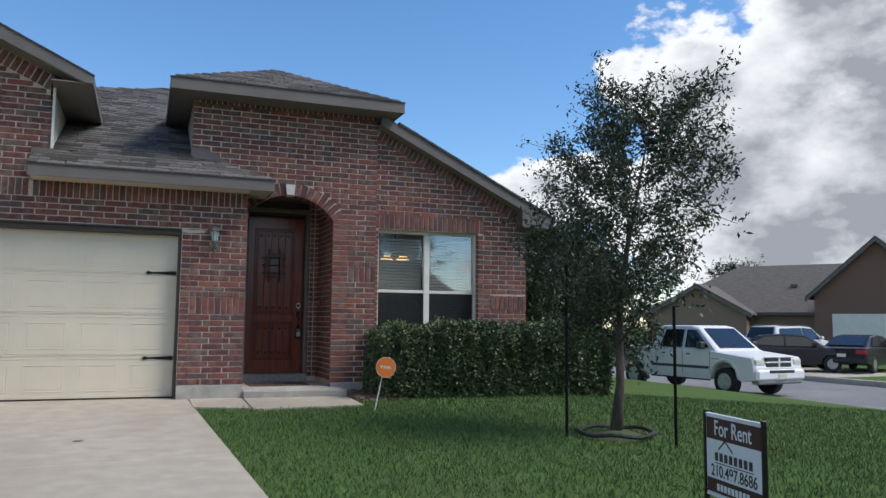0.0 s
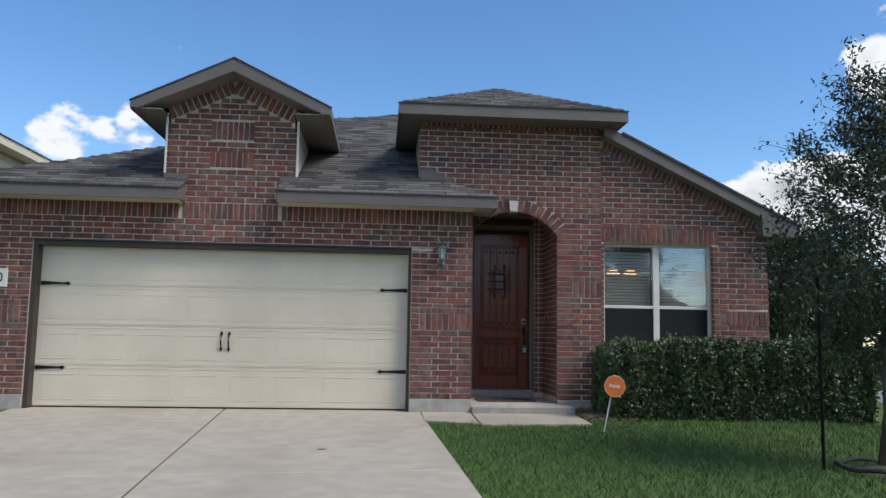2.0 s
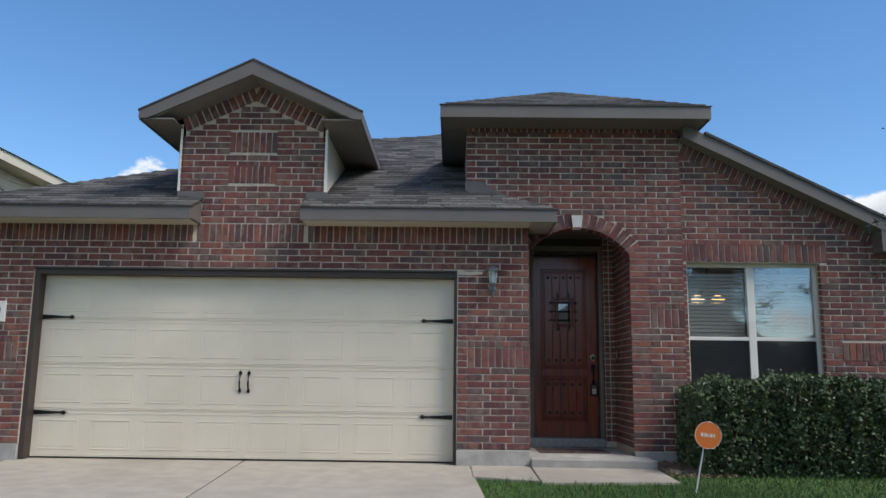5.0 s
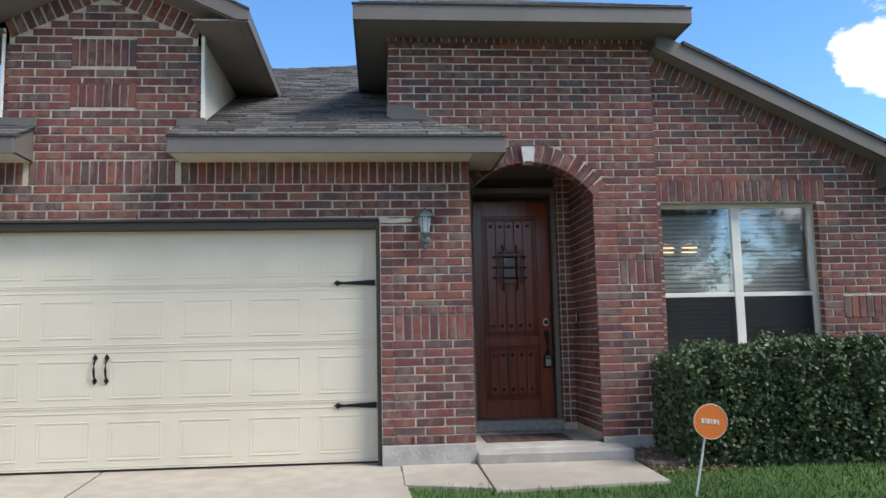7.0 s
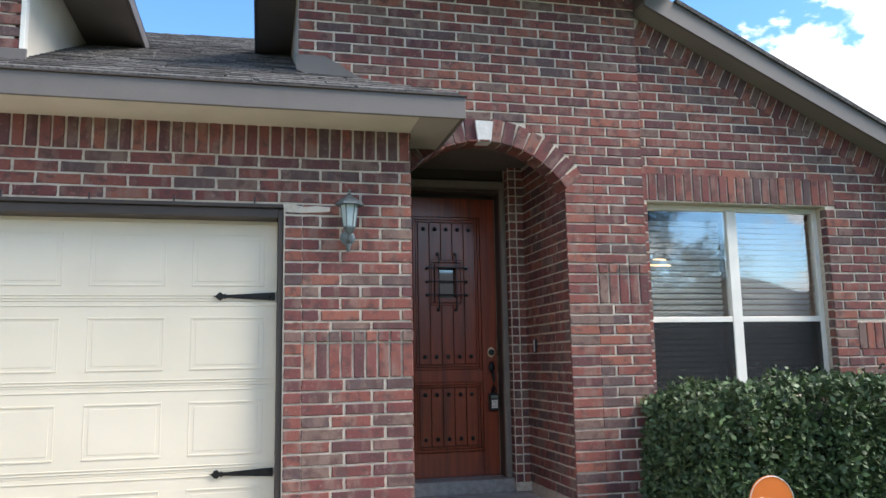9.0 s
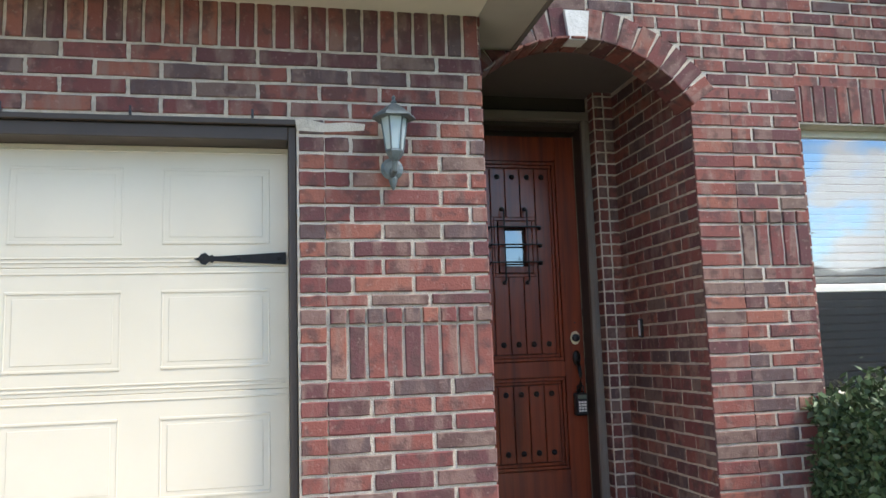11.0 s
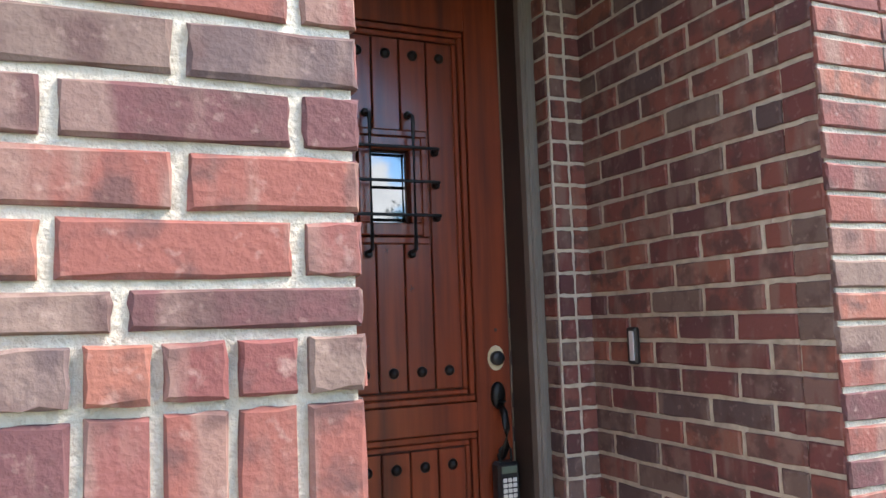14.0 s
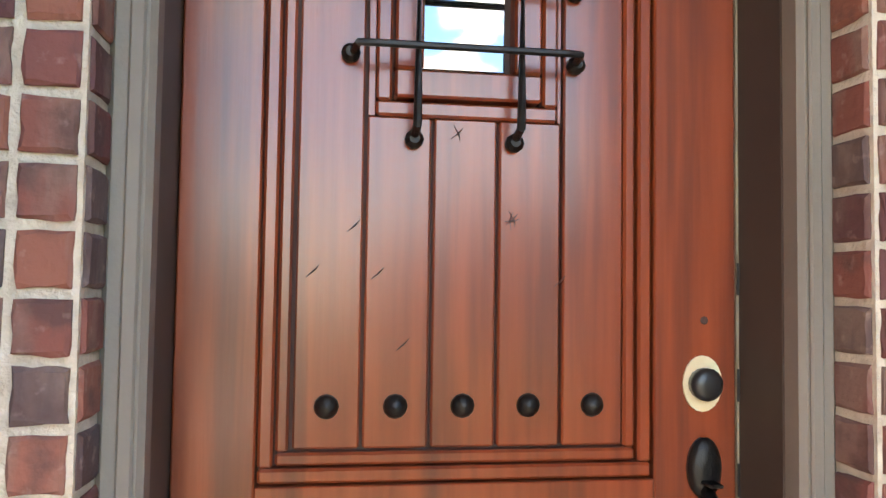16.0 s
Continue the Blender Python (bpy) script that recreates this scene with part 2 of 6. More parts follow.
def add_box(bm, a, b, bevel=0.0):
    """A box between two corners, its edges rounded."""
    lo, hi = [min(p, q) for p, q in zip(a, b)], [max(p, q) for p, q in zip(a, b)]
    r = bmesh.ops.create_cube(bm, size=1)
    for v in r["verts"]:
        for k in range(3):
            v.co[k] = lo[k] if v.co[k] < 0 else hi[k]
    if bevel:
        es = {e for v in r["verts"] for e in v.link_edges}
        bmesh.ops.bevel(bm, geom=list(es), offset=bevel, segments=1, affect="EDGES")
    return bm


def box(a, b, bevel=0.0):
    return add_box(bmesh.new(), a, b, bevel)


def add_prism(bm, pts, n, depth):
    """A flat outline of 3D points pushed along n by depth."""
    n = Vector(n) * depth
    va = [bm.verts.new(p) for p in pts]
    vb = [bm.verts.new(Vector(p) + n) for p in pts]
    bm.faces.new(va)
    bm.faces.new(vb[::-1])
    for i in range(len(pts)):
        j = (i + 1) % len(pts)
        bm.faces.new((va[j], va[i], vb[i], vb[j]))
    return bm


def prism(pts, n, depth):
    return add_prism(bmesh.new(), pts, n, depth)


def add_tube(bm, pts, radii, sides=8):
    """A round bar through points."""
    pts = [Vector(p) for p in pts]
    if not hasattr(radii, "__len__"):
        radii = [radii] * len(pts)
    rings = []
    for i, p in enumerate(pts):
        d = (pts[min(i + 1, len(pts) - 1)] - pts[max(i - 1, 0)]).normalized()
        q = d.to_track_quat("Z", "Y")
        rings.append([bm.verts.new(p + q @ Vector((radii[i] * math.cos(2 * math.pi * k / sides), radii[i] * math.sin(2 * math.pi * k / sides), 0))) for k in range(sides)])
    for a, b in zip(rings, rings[1:]):
        for k in range(sides):
            bm.faces.new((a[k], a[(k + 1) % sides], b[(k + 1) % sides], b[k]))
    bm.faces.new(rings[0][::-1])
    bm.faces.new(rings[-1])
    return bm


def tube(pts, radii, sides=8):
    return add_tube(bmesh.new(), pts, radii, sides)


def add_lathe(bm, profile, sides=16, at=(0, 0, 0), axis="z"):
    rings = []
    for r, h in profile:
        ring = []
        for k in range(sides):
            c, s = r * math.cos(2 * math.pi * k / sides), r * math.sin(2 * math.pi * k / sides)
            p = (c, s, h) if axis == "z" else (c, -h, s) if axis == "y" else (h, c, s)
            ring.append(bm.verts.new(Vector(p) + Vector(at)))
        rings.append(ring)
    for a, b in zip(rings, rings[1:]):
        for k in range(sides):
            bm.faces.new((a[k], a[(k + 1) % sides], b[(k + 1) % sides], b[k]))
    bm.faces.new(rings[0][::-1])
    bm.faces.new(rings[-1])
    return bm


def lathe(profile, sides=16, at=(0, 0, 0), axis="z"):
    return add_lathe(bmesh.new(), profile, sides, at, axis)


def text_mesh(name, body, size, material, m, parent=None, extrude=0.001, width=None, bold=0.0008):
    cu = bpy.data.curves.new(name, "FONT")
    cu.body, cu.size, cu.extrude, cu.align_x, cu.align_y, cu.offset = body, size, extrude, "CENTER", "CENTER", bold
    tmp = bpy.data.objects.new(name + "_curve", cu)
    scene.collection.objects.link(tmp)
    bpy.context.view_layer.update()
    me = bpy.data.meshes.new_from_object(tmp.evaluated_get(bpy.context.evaluated_depsgraph_get()))
    bpy.data.objects.remove(tmp)
    me.materials.clear()
    me.materials.append(material)
    ob = new(name, me)
    if width:
        xs = [v.co.x for v in me.vertices]
        f = width / (max(xs) - min(xs))
        me.transform(Matrix.Diagonal((f, 1, 1, 1)))
    if parent:
        ob.parent = parent
    ob.matrix_basis = m
    return ob


# ---- brick and shingle laying ----
P, L, J = 0.0761, 0.262, 0.0134
piece_meshes = {}


def piece_mesh(w, h, d, variant, material, kind):
    """One piece with a worn, chamfered front; w across, h up, d proud (towards -y)."""
    key = (round(w, 3), round(h, 3), round(d, 4), variant, kind, material.name)
    if key not in piece_meshes:
        rr = random.Random(hash(key[:4]) % 9973)
        c = min(0.004, w * 0.2)
        v, f = piece_verts(w, h, d, c, rr, 3 if kind == "brick" else 1)
        me = bpy.data.meshes.new(kind)
        me.from_pydata(v, [], f)
        me.materials.append(material)
        piece_meshes[key] = me
    return piece_meshes[key]


def piece_verts(w, h, d, c, rr, cuts=1):
    """A back, a side and a front ring; cuts sets how many stretches each edge is broken into."""
    def ring(y, inset, amp):
        cs = [(-1, -1), (1, -1), (1, 1), (-1, 1)]
        out = []
        for k in range(4):
            (ax, az), (bx, bz) = cs[k], cs[(k + 1) % 4]
            for q in range(cuts):
                f = q / cuts
                out.append(((ax + (bx - ax) * f) * (w / 2 - inset) + rr.uniform(-amp, amp), y, (az + (bz - az) * f) * (h / 2 - inset) + rr.uniform(-amp, amp)))
        return out
    n = 4 * cuts
    v = ring(0.004, 0, 0) + ring(-d + c, 0, 0.0026) + ring(-d, c, 0.0026)
    f = [tuple(range(2 * n, 3 * n))]
    for a in (0, n):
        for k in range(n):
            f.append((a + k, a + (k + 1) % n, a + n + (k + 1) % n, a + n + k))
    return v, f


def lay(parent, origin, udir, up, pieces, near, material, material_s, kind, limit=300, tilt=0.0):
    """Pieces (u, v, w, h, d, turn) on a plane: the nearest as objects under parent, the rest joined."""
    u, v = Vector(udir).normalized(), Vector(up).normalized()
    n = u.cross(v)
    base = Matrix((u, -n, v)).transposed().to_4x4()
    rr = random.Random(len(pieces) * 7 + 3)
    placed = []
    for pu, pv, w, h, d, turn in pieces:
        c = Vector(origin) + u * pu + v * pv
        placed.append(((c - Vector(near)).length, c, w, h, d, turn))
    placed.sort(key=lambda p: p[0])
    verts, faces = [], []
    for i, (_, c, w, h, d, turn) in enumerate(placed):
        m = Matrix.Translation(c) @ base @ Matrix.Rotation(turn, 4, "Y") @ Euler((tilt + rr.gauss(0, 0.004), rr.gauss(0, 0.0035), rr.gauss(0, 0.003))).to_matrix().to_4x4()
        d += rr.uniform(-0.0015, 0.0015)
        if i < limit:
            me = piece_mesh(round(w, 3), round(h, 3), round(d, 3), rr.randrange(5), material, kind)
            ob = bpy.data.objects.new(kind, me)
            scene.collection.objects.link(ob)
            ob.parent = parent
            ob.matrix_basis = m
        else:
            pv, pf = piece_verts(w, h, d, min(0.004, w * 0.2), rr)
            k = len(verts)
            verts += [m @ Vector(q) for q in pv]
            faces += [[k + a for a in q] for q in pf]
    if faces:
        me = bpy.data.meshes.new(kind + "s")
        me.from_pydata(verts, [], faces)
        me.materials.append(material_s)
        ob = new(kind + "s", me)
        ob.parent = parent
        ob["kind"] = "stuff"


def spans(poly, z):
    """Where a level line runs inside an outline."""
    xs = []
    for (x0, z0), (x1, z1) in zip(poly, poly[1:] + poly[:1]):
        if (z0 <= z) != (z1 <= z):
            xs.append(x0 + (z - z0) * (x1 - x0) / (z1 - z0))
    xs.sort()
    return list(zip(xs[::2], xs[1::2]))


def minus(sp, cuts):
    for c0, c1 in cuts:
        out = []
        for a, b in sp:
            if c1 <= a or c0 >= b:
                out.append((a, b))
            else:
                if c0 - a > 0.02:
                    out.append((a, c0))
                if b - c1 > 0.02:
                    out.append((c1, b))
        sp = out
    return sp


def courses(poly, z0, z1, blocks=(), length=L, pitch=P, joint=J, d=0.008, stagger=0.5, phase=0.0, full=True):
    """Running bond inside an outline; blocks (u0, u1, v0, v1) are left free."""
    out = []
    k = 0
    z = z0
    while z < z1 - 0.3 * pitch:
        zm = z + pitch / 2
        cuts = [(a, b) for a, b, c, e in blocks if c < zm < e]
        for a, b in minus(spans(poly, zm), cuts):
            off = phase + (k % 2) * length * stagger
            x = a + ((off - a) % length)
            edges = [a] + ([x] if x - a > 0.055 and b - x > 0.055 else [])
            if len(edges) == 1:
                x = a if x - a <= 0.055 else x
            x += length
            while b - x > 0.055:
                edges.append(x)
                x += length
            edges.append(b)
            for e0, e1 in zip(edges, edges[1:]):
                if e1 - e0 > 0.03:
                    gap = joint / 2 + (0.002 if joint > 0.01 else 0)
                    lo = e0 + gap if e0 > a else a - 0.006 * (joint > 0.01)
                    hi = e1 - gap if e1 < b else b + 0.006 * (joint > 0.01)
                    out.append(((lo + hi) / 2, zm, hi - lo, pitch - joint, d, 0.0))
        z += pitch
        k += 1
    return out


def soldiers(u0, u1, v0, v1, d=0.008, pitch=P):
    n = max(1, round((u1 - u0) / pitch))
    w = (u1 - u0) / n
    return [(u0 + (i + 0.5) * w, (v0 + v1) / 2, w - J, v1 - v0 - J, d, 0.0) for i in range(n)]


def slab(parent, name, poly, y0, y1, material, label=""):
    """A wall's core: an outline in x and z, from y0 to y1."""
    return part(name, prism([(x, y0, z) for x, z in poly], (0, 1, 0), y1 - y0), material, parent, label)


# ---- the house, its measures ----
Z0 = 0.17            # top of the foundation
GX0, GX1 = -6.717, 0.0
OX0, OX1, OZ = -5.80, -0.825, 2.187
TX0, TX1, TY = -0.72, 1.91, 0.385
WY, WX1 = 0.445, 4.42
AX1 = 1.272          # right face of the entry
SOF = 2.70           # garage soffit
ENTRY = (0.3, 0.2, 1.4)


def ground_z(x, y):
    z = 0.035 * (min(y, 0.1) - 0.1)
    if x > 4.6:
        z -= 0.075 * (min(x, 12.9) - 4.6)
    if x < -7.2:
        z -= 0.05 * min(-7.2 - x, 3)
    return z


def wall_garage():
    w = setting(thing("wall_garage", "red-brown brick garage front with soldier bands and a gable dormer", "wall"), "", "")
    ap = (-3.29, 4.47)
    dl, dr = -4.15, -2.43
    poly = [(GX0, Z0), (OX0, Z0), (OX0, OZ), (OX1, OZ), (OX1, Z0), (GX1, Z0), (GX1, SOF + 0.05), (-2.62, SOF + 0.05), (-2.62, 3.10), (dr, 3.10), (dr, 4.06), ap, (dl, 4.06), (dl, 3.10), (-3.93, 3.10), (-3.93, SOF + 0.05), (GX0, SOF + 0.05)]
    slab(w, "mortar", poly, 0.0, 0.11, MORTAR)
    pc = []
    b0, b1 = Z0 + 12 * P, Z0 + 15 * P
    zs = b1 + P + 0.058          # a cut course above the block, then full courses
    band0, band1 = zs + 14 * P, zs + 17 * P
    cx0, cx1 = -3.58, -3.0
    blocks = [(-0.70, 0.02, b0, b1 + P), (GX0 - 0.02, -5.90, b0, b1 + P), (GX0 - 1, 1, band0, band1),
              (-0.83, -0.70, 0, OZ), (-5.90, -5.79, 0, OZ), (cx0, cx1, 3.22, 3.45), (cx0, cx1, 3.60, 3.86)]
    # slanted top rows leave room for the rake course
    inner = [(x, z) for x, z in poly]
    inner[10], inner[11], inner[12] = (dr, 3.80), (-3.29, 4.47 - 0.24), (dl, 3.80)
    pc += courses(inner, Z0, b1 + P - 0.01, blocks)
    pc += courses(inner, b1 + P, zs - 0.01, blocks, pitch=0.058)
    pc += courses(inner, zs, 4.5, blocks, phase=0.192)
    for a, b in ((-0.70, 0.012), (GX0 - 0.012, -5.90)):
        pc += soldiers(a, b, b0, b1, 0.010)
        pc += soldiers(a, b, b1, b1 + P, 0.016)
    for a, b in ((GX0, -3.95), (-3.91, -2.64), (-2.60, GX1)):
        pc += soldiers(a, b, band0, band1 - 0.006, 0.010)
    pc += soldiers(cx0, cx1, 3.22, 3.45, 0.012) + soldiers(cx0, cx1, 3.60, 3.86, 0.012)
    for z in [Z0 + (k + 0.5) * P for k in range(16)] + [zs + (k + 0.5) * P for k in range(10)]:
        pc.append((-0.763, z, 0.106, P - J, 0.008, 0.0))
        pc.append((-5.848, z, 0.092, P - J, 0.008, 0.0))
    for xx, ww in ((-0.763, 0.106), (-5.848, 0.092)):
        pc.append((xx, b1 + P + 0.029, ww, 0.058 - J, 0.008, 0.0))
    for side in (-1, 1):
        ang = math.atan2(0.41, 0.86) * side
        for i in range(11):
            f = (i + 0.5) / 11
            pc.append((-3.29 + side * 0.86 * f, 4.47 - 0.41 * f - 0.115, 0.068, 0.185, 0.011, ang))
    lay(w, (0, 0, 0), (1, 0, 0), (0, 0, 1), pc, ENTRY, BRICK, BRICK_S, "brick")
    # the pier's return towards the entry
    part("mortar", box((-0.11, 0.11, 0.12), (0.0, TY + 1.25, 2.9)), MORTAR, w)
    side = [(0.004, Z0), (1.365, Z0), (1.365, 2.85), (0.004, 2.85)]
    pr = courses(side, Z0, b1 + P - 0.01, [(0, 0.36, b0, b1 + P)], phase=0.1) + courses(side, b1 + P, zs - 0.01, (), pitch=0.058) + courses(side, zs, 2.84, (), phase=0.1)
    pr += soldiers(0.0, 0.36, b0, b1, 0.010) + soldiers(0.0, 0.36, b1, b1 + P, 0.016)
    lay(w, (0, 0, 0), (0, 1, 0), (0, 0, 1), pr, ENTRY, BRICK, BRICK_S, "brick")
    # garage body behind, foundation ledges and steel lintel
    part("side_wall", box((GX0, 0.11, 0.0), (GX0 + 0.1, 12.0, 2.75)), MORTAR, w)
    for a, b in ((GX0 - 0.015, OX0), (OX1, GX1 + 0.01)):
        part("foundation", box((a, -0.015, -0.4), (b, 0.125, Z0 - 0.004), 0.006), FOUND, w, "weathered concrete footing")
    for k in range(10):
        part("weep_hole", box((-1.014 - 0.49 * k, -0.0115, OZ + 0.014), (-1.004 - 0.49 * k, 0.004, OZ + 0.052)), BLACK, w, "dark open weep joint")
    for xx in (-0.56, -0.31, -6.45, -6.12):
        part("weep_hole", box((xx, -0.0115, Z0 + 0.002), (xx + 0.010, 0.004, Z0 + P - 0.008)), BLACK, w, "dark open weep joint")
    sm = prism([(-0.825, -0.0105, 2.150), (-0.72, -0.0105, 2.146), (-0.60, -0.0105, 2.152), (-0.535, -0.0105, 2.158), (-0.53, -0.0105, 2.186), (-0.61, -0.0105, 2.192), (-0.70, -0.0105, 2.184), (-0.79, -0.0105, 2.204), (-0.83, -0.0105, 2.198)], (0, 1, 0), 0.010)
    part("mortar_smear", sm, MORTAR, w, "pale mortar smeared beside the lintel")
    part("lintel", box((OX0 - 0.1, -0.004, OZ - 0.010), (OX1 + 0.1, 0.10, OZ + 0.013), 0.002), JAMB, w, "dark steel lintel")
    return w


def wall_tower():
    w = setting(thing("wall_entry", "red-brown brick entry front with a segmental arch", "wall"), "", "")
    sp, rise = 2.449, 0.346
    hw, cx = AX1 / 2, AX1 / 2
    R = (hw * hw + rise * rise) / (2 * rise)
    cz = sp + rise - R
    a0 = math.asin(hw / R)
    arc = [(cx + R * math.sin(a), cz + R * math.cos(a)) for a in [a0 - 2 * a0 * i / 16 for i in range(17)]]
    poly = [(TX1, 0.0), (TX1, 4.12), (TX0, 4.12), (TX0, 2.5), (0.0, 2.5)] + arc[::-1] + [(AX1, 0.0)]
    slab(w, "mortar", poly, TY, TY + 0.11, MORTAR)
    zt = 1.888 - 23 * P
    ring = 0.185
    pc = []
    b0, b1 = zt + 19 * P, zt + 22 * P
    blocks = [(1.505, 2.0, b0, b1 + P), (AX1 - 0.05, 1.503, 0.0, sp + 0.086)]
    outer = [(cx + (R + ring) * math.sin(a), cz + (R + ring) * math.cos(a)) for a in [-a0 * 1.02 + 2.04 * a0 * i / 24 for i in range(25)]]
    body = [(AX1, zt - 0.02), (TX1, zt - 0.02), (TX1, 4.12), (TX0, 4.12), (TX0, 2.6), (outer[0][0], 2.6)] + outer + [(outer[-1][0], sp + 0.09), (AX1, sp + 0.09)]
    rows = courses(body, zt - 0.0, 4.0, blocks, phase=0.05)
    pc += rows
    # a column of whole bricks beside the opening, behind a straight joint
    k = 0
    while zt + (k + 0.5) * P < sp + 0.086:
        pc.append(((AX1 - 0.006 + 1.497) / 2, zt + (k + 0.5) * P, 1.497 - AX1 + 0.006, P - J, 0.008, 0.0))
        k += 1
    pc += soldiers(1.505, TX1 + 0.012, b0, b1, 0.010) + soldiers(1.505, TX1 + 0.012, b1, b1 + P, 0.016)
    pc += soldiers(TX0, TX1, 4.0 - 0.02, 4.115, 0.008)
    nv = 17
    for i in range(nv):
        a = -a0 + 2 * a0 * (i + 0.5) / nv
        if i == nv // 2:
            continue
        pc.append((cx + (R + ring / 2) * math.sin(a), cz + (R + ring / 2) * math.cos(a), 2 * a0 * (R + ring / 2) / nv - 0.013, ring - 0.012, 0.010, a))
    lay(w, (0, TY, 0), (1, 0, 0), (0, 0, 1), pc, ENTRY, BRICK, BRICK_S, "brick")
    # underside of the arch
    so = []
    for i in range(nv):
        a = -a0 + 2 * a0 * (i + 0.5) / nv
        m = Matrix.Translation((cx + R * math.sin(a), TY + 0.055, cz + R * math.cos(a))) @ Matrix.Rotation(a, 4, "Y")
        me = piece_mesh(2 * a0 * R / nv - 0.010, 0.20, 0.008, i % 3, BRICK, "brick")
        ob = bpy.data.objects.new("brick", me)
        scene.collection.objects.link(ob)
        ob.parent = w
        ob.matrix_basis = m @ Matrix.Rotation(radians(90), 4, "X")
    key = [(cx - 0.050, 2.795 - 0.012), (cx + 0.050, 2.795 - 0.012), (cx + 0.068, 2.945), (cx - 0.068, 2.945)]
    part("keystone", prism([(x, TY - 0.035, z) for x, z in key], (0, 1, 0), 0.10), mat("cast stone", (0.66, 0.64, 0.60), 0.9, col2=(0.55, 0.53, 0.49), scale=12, bump=0.4), w, "pale cast-stone keystone")
    # entry sides: right wall, and the strips beside the door
    part("mortar", box((AX1, TY + 0.11, 0.0), (AX1 + 0.11, 1.50, 2.9)), MORTAR, w)
    pr = courses([(-1.36, Z0 - 0.02), (-TY - 0.116, Z0 - 0.02), (-TY - 0.116, 2.85), (-1.36, 2.85)], Z0, 2.86, length=0.228, phase=0.10)
    pr += [(-TY - 0.055, Z0 + (k + 0.5) * P, 0.102, P - J, 0.008, 0.0) for k in range(35)]
    lay(w, (AX1, 0, 0), (0, -1, 0), (0, 0, 1), pr, ENTRY, BRICK, BRICK_S, "brick")
    for x0, x1 in ((0.0, 0.149), (1.136, AX1)):
        part("mortar", box((x0, 1.362, 0.1), (x1, 1.50, 2.9)), MORTAR, w)
        mid = (x0 + x1) / 2
        st = []
        for k in range(36):
            z = Z0 + (k + 0.5) * P
            st.append(((x0 + mid) / 2, z, mid - x0 - J, P - J, 0.008, 0.0))
            st.append(((mid + x1) / 2, z, x1 - mid - J, P - J, 0.008, 0.0))
        lay(w, (0, 1.362, 0), (1, 0, 0), (0, 0, 1), st, ENTRY, BRICK, BRICK_S, "brick")
        inside = x1 if x0 == 0.0 else x0
        d = (0, 1, 0) if x0 == 0.0 else (0, -1, 0)
        rv = [((1.362 + 0.045) * d[1], Z0 + (k + 0.5) * P, 0.075, P - J, 0.006, 0.0) for k in range(36)]
        lay(w, (inside, 0, 0), d, (0, 0, 1), rv, ENTRY, BRICK, BRICK_S, "brick")
    part("foundation", box((AX1 + 0.0, TY - 0.015, -0.4), (TX1 + 0.01, TY + 0.12, zt - 0.004), 0.006), FOUND, w, "weathered concrete footing")
    part("side_wall", box((TX0, TY + 0.11, 2.9), (TX0 + 0.06, 4.0, 4.12)), MORTAR, w)
    part("side_wall", box((TX1 - 0.06, TY + 0.11, 2.3), (TX1, 4.0, 4.12)), MORTAR, w)
    return w


def entry_ceiling():
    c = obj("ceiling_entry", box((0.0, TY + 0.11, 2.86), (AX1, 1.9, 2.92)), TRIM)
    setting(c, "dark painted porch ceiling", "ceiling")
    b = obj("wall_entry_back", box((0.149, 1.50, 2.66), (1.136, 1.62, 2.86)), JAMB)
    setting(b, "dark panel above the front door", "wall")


WIN = (1.972, 3.596, 0.86, 2.396)


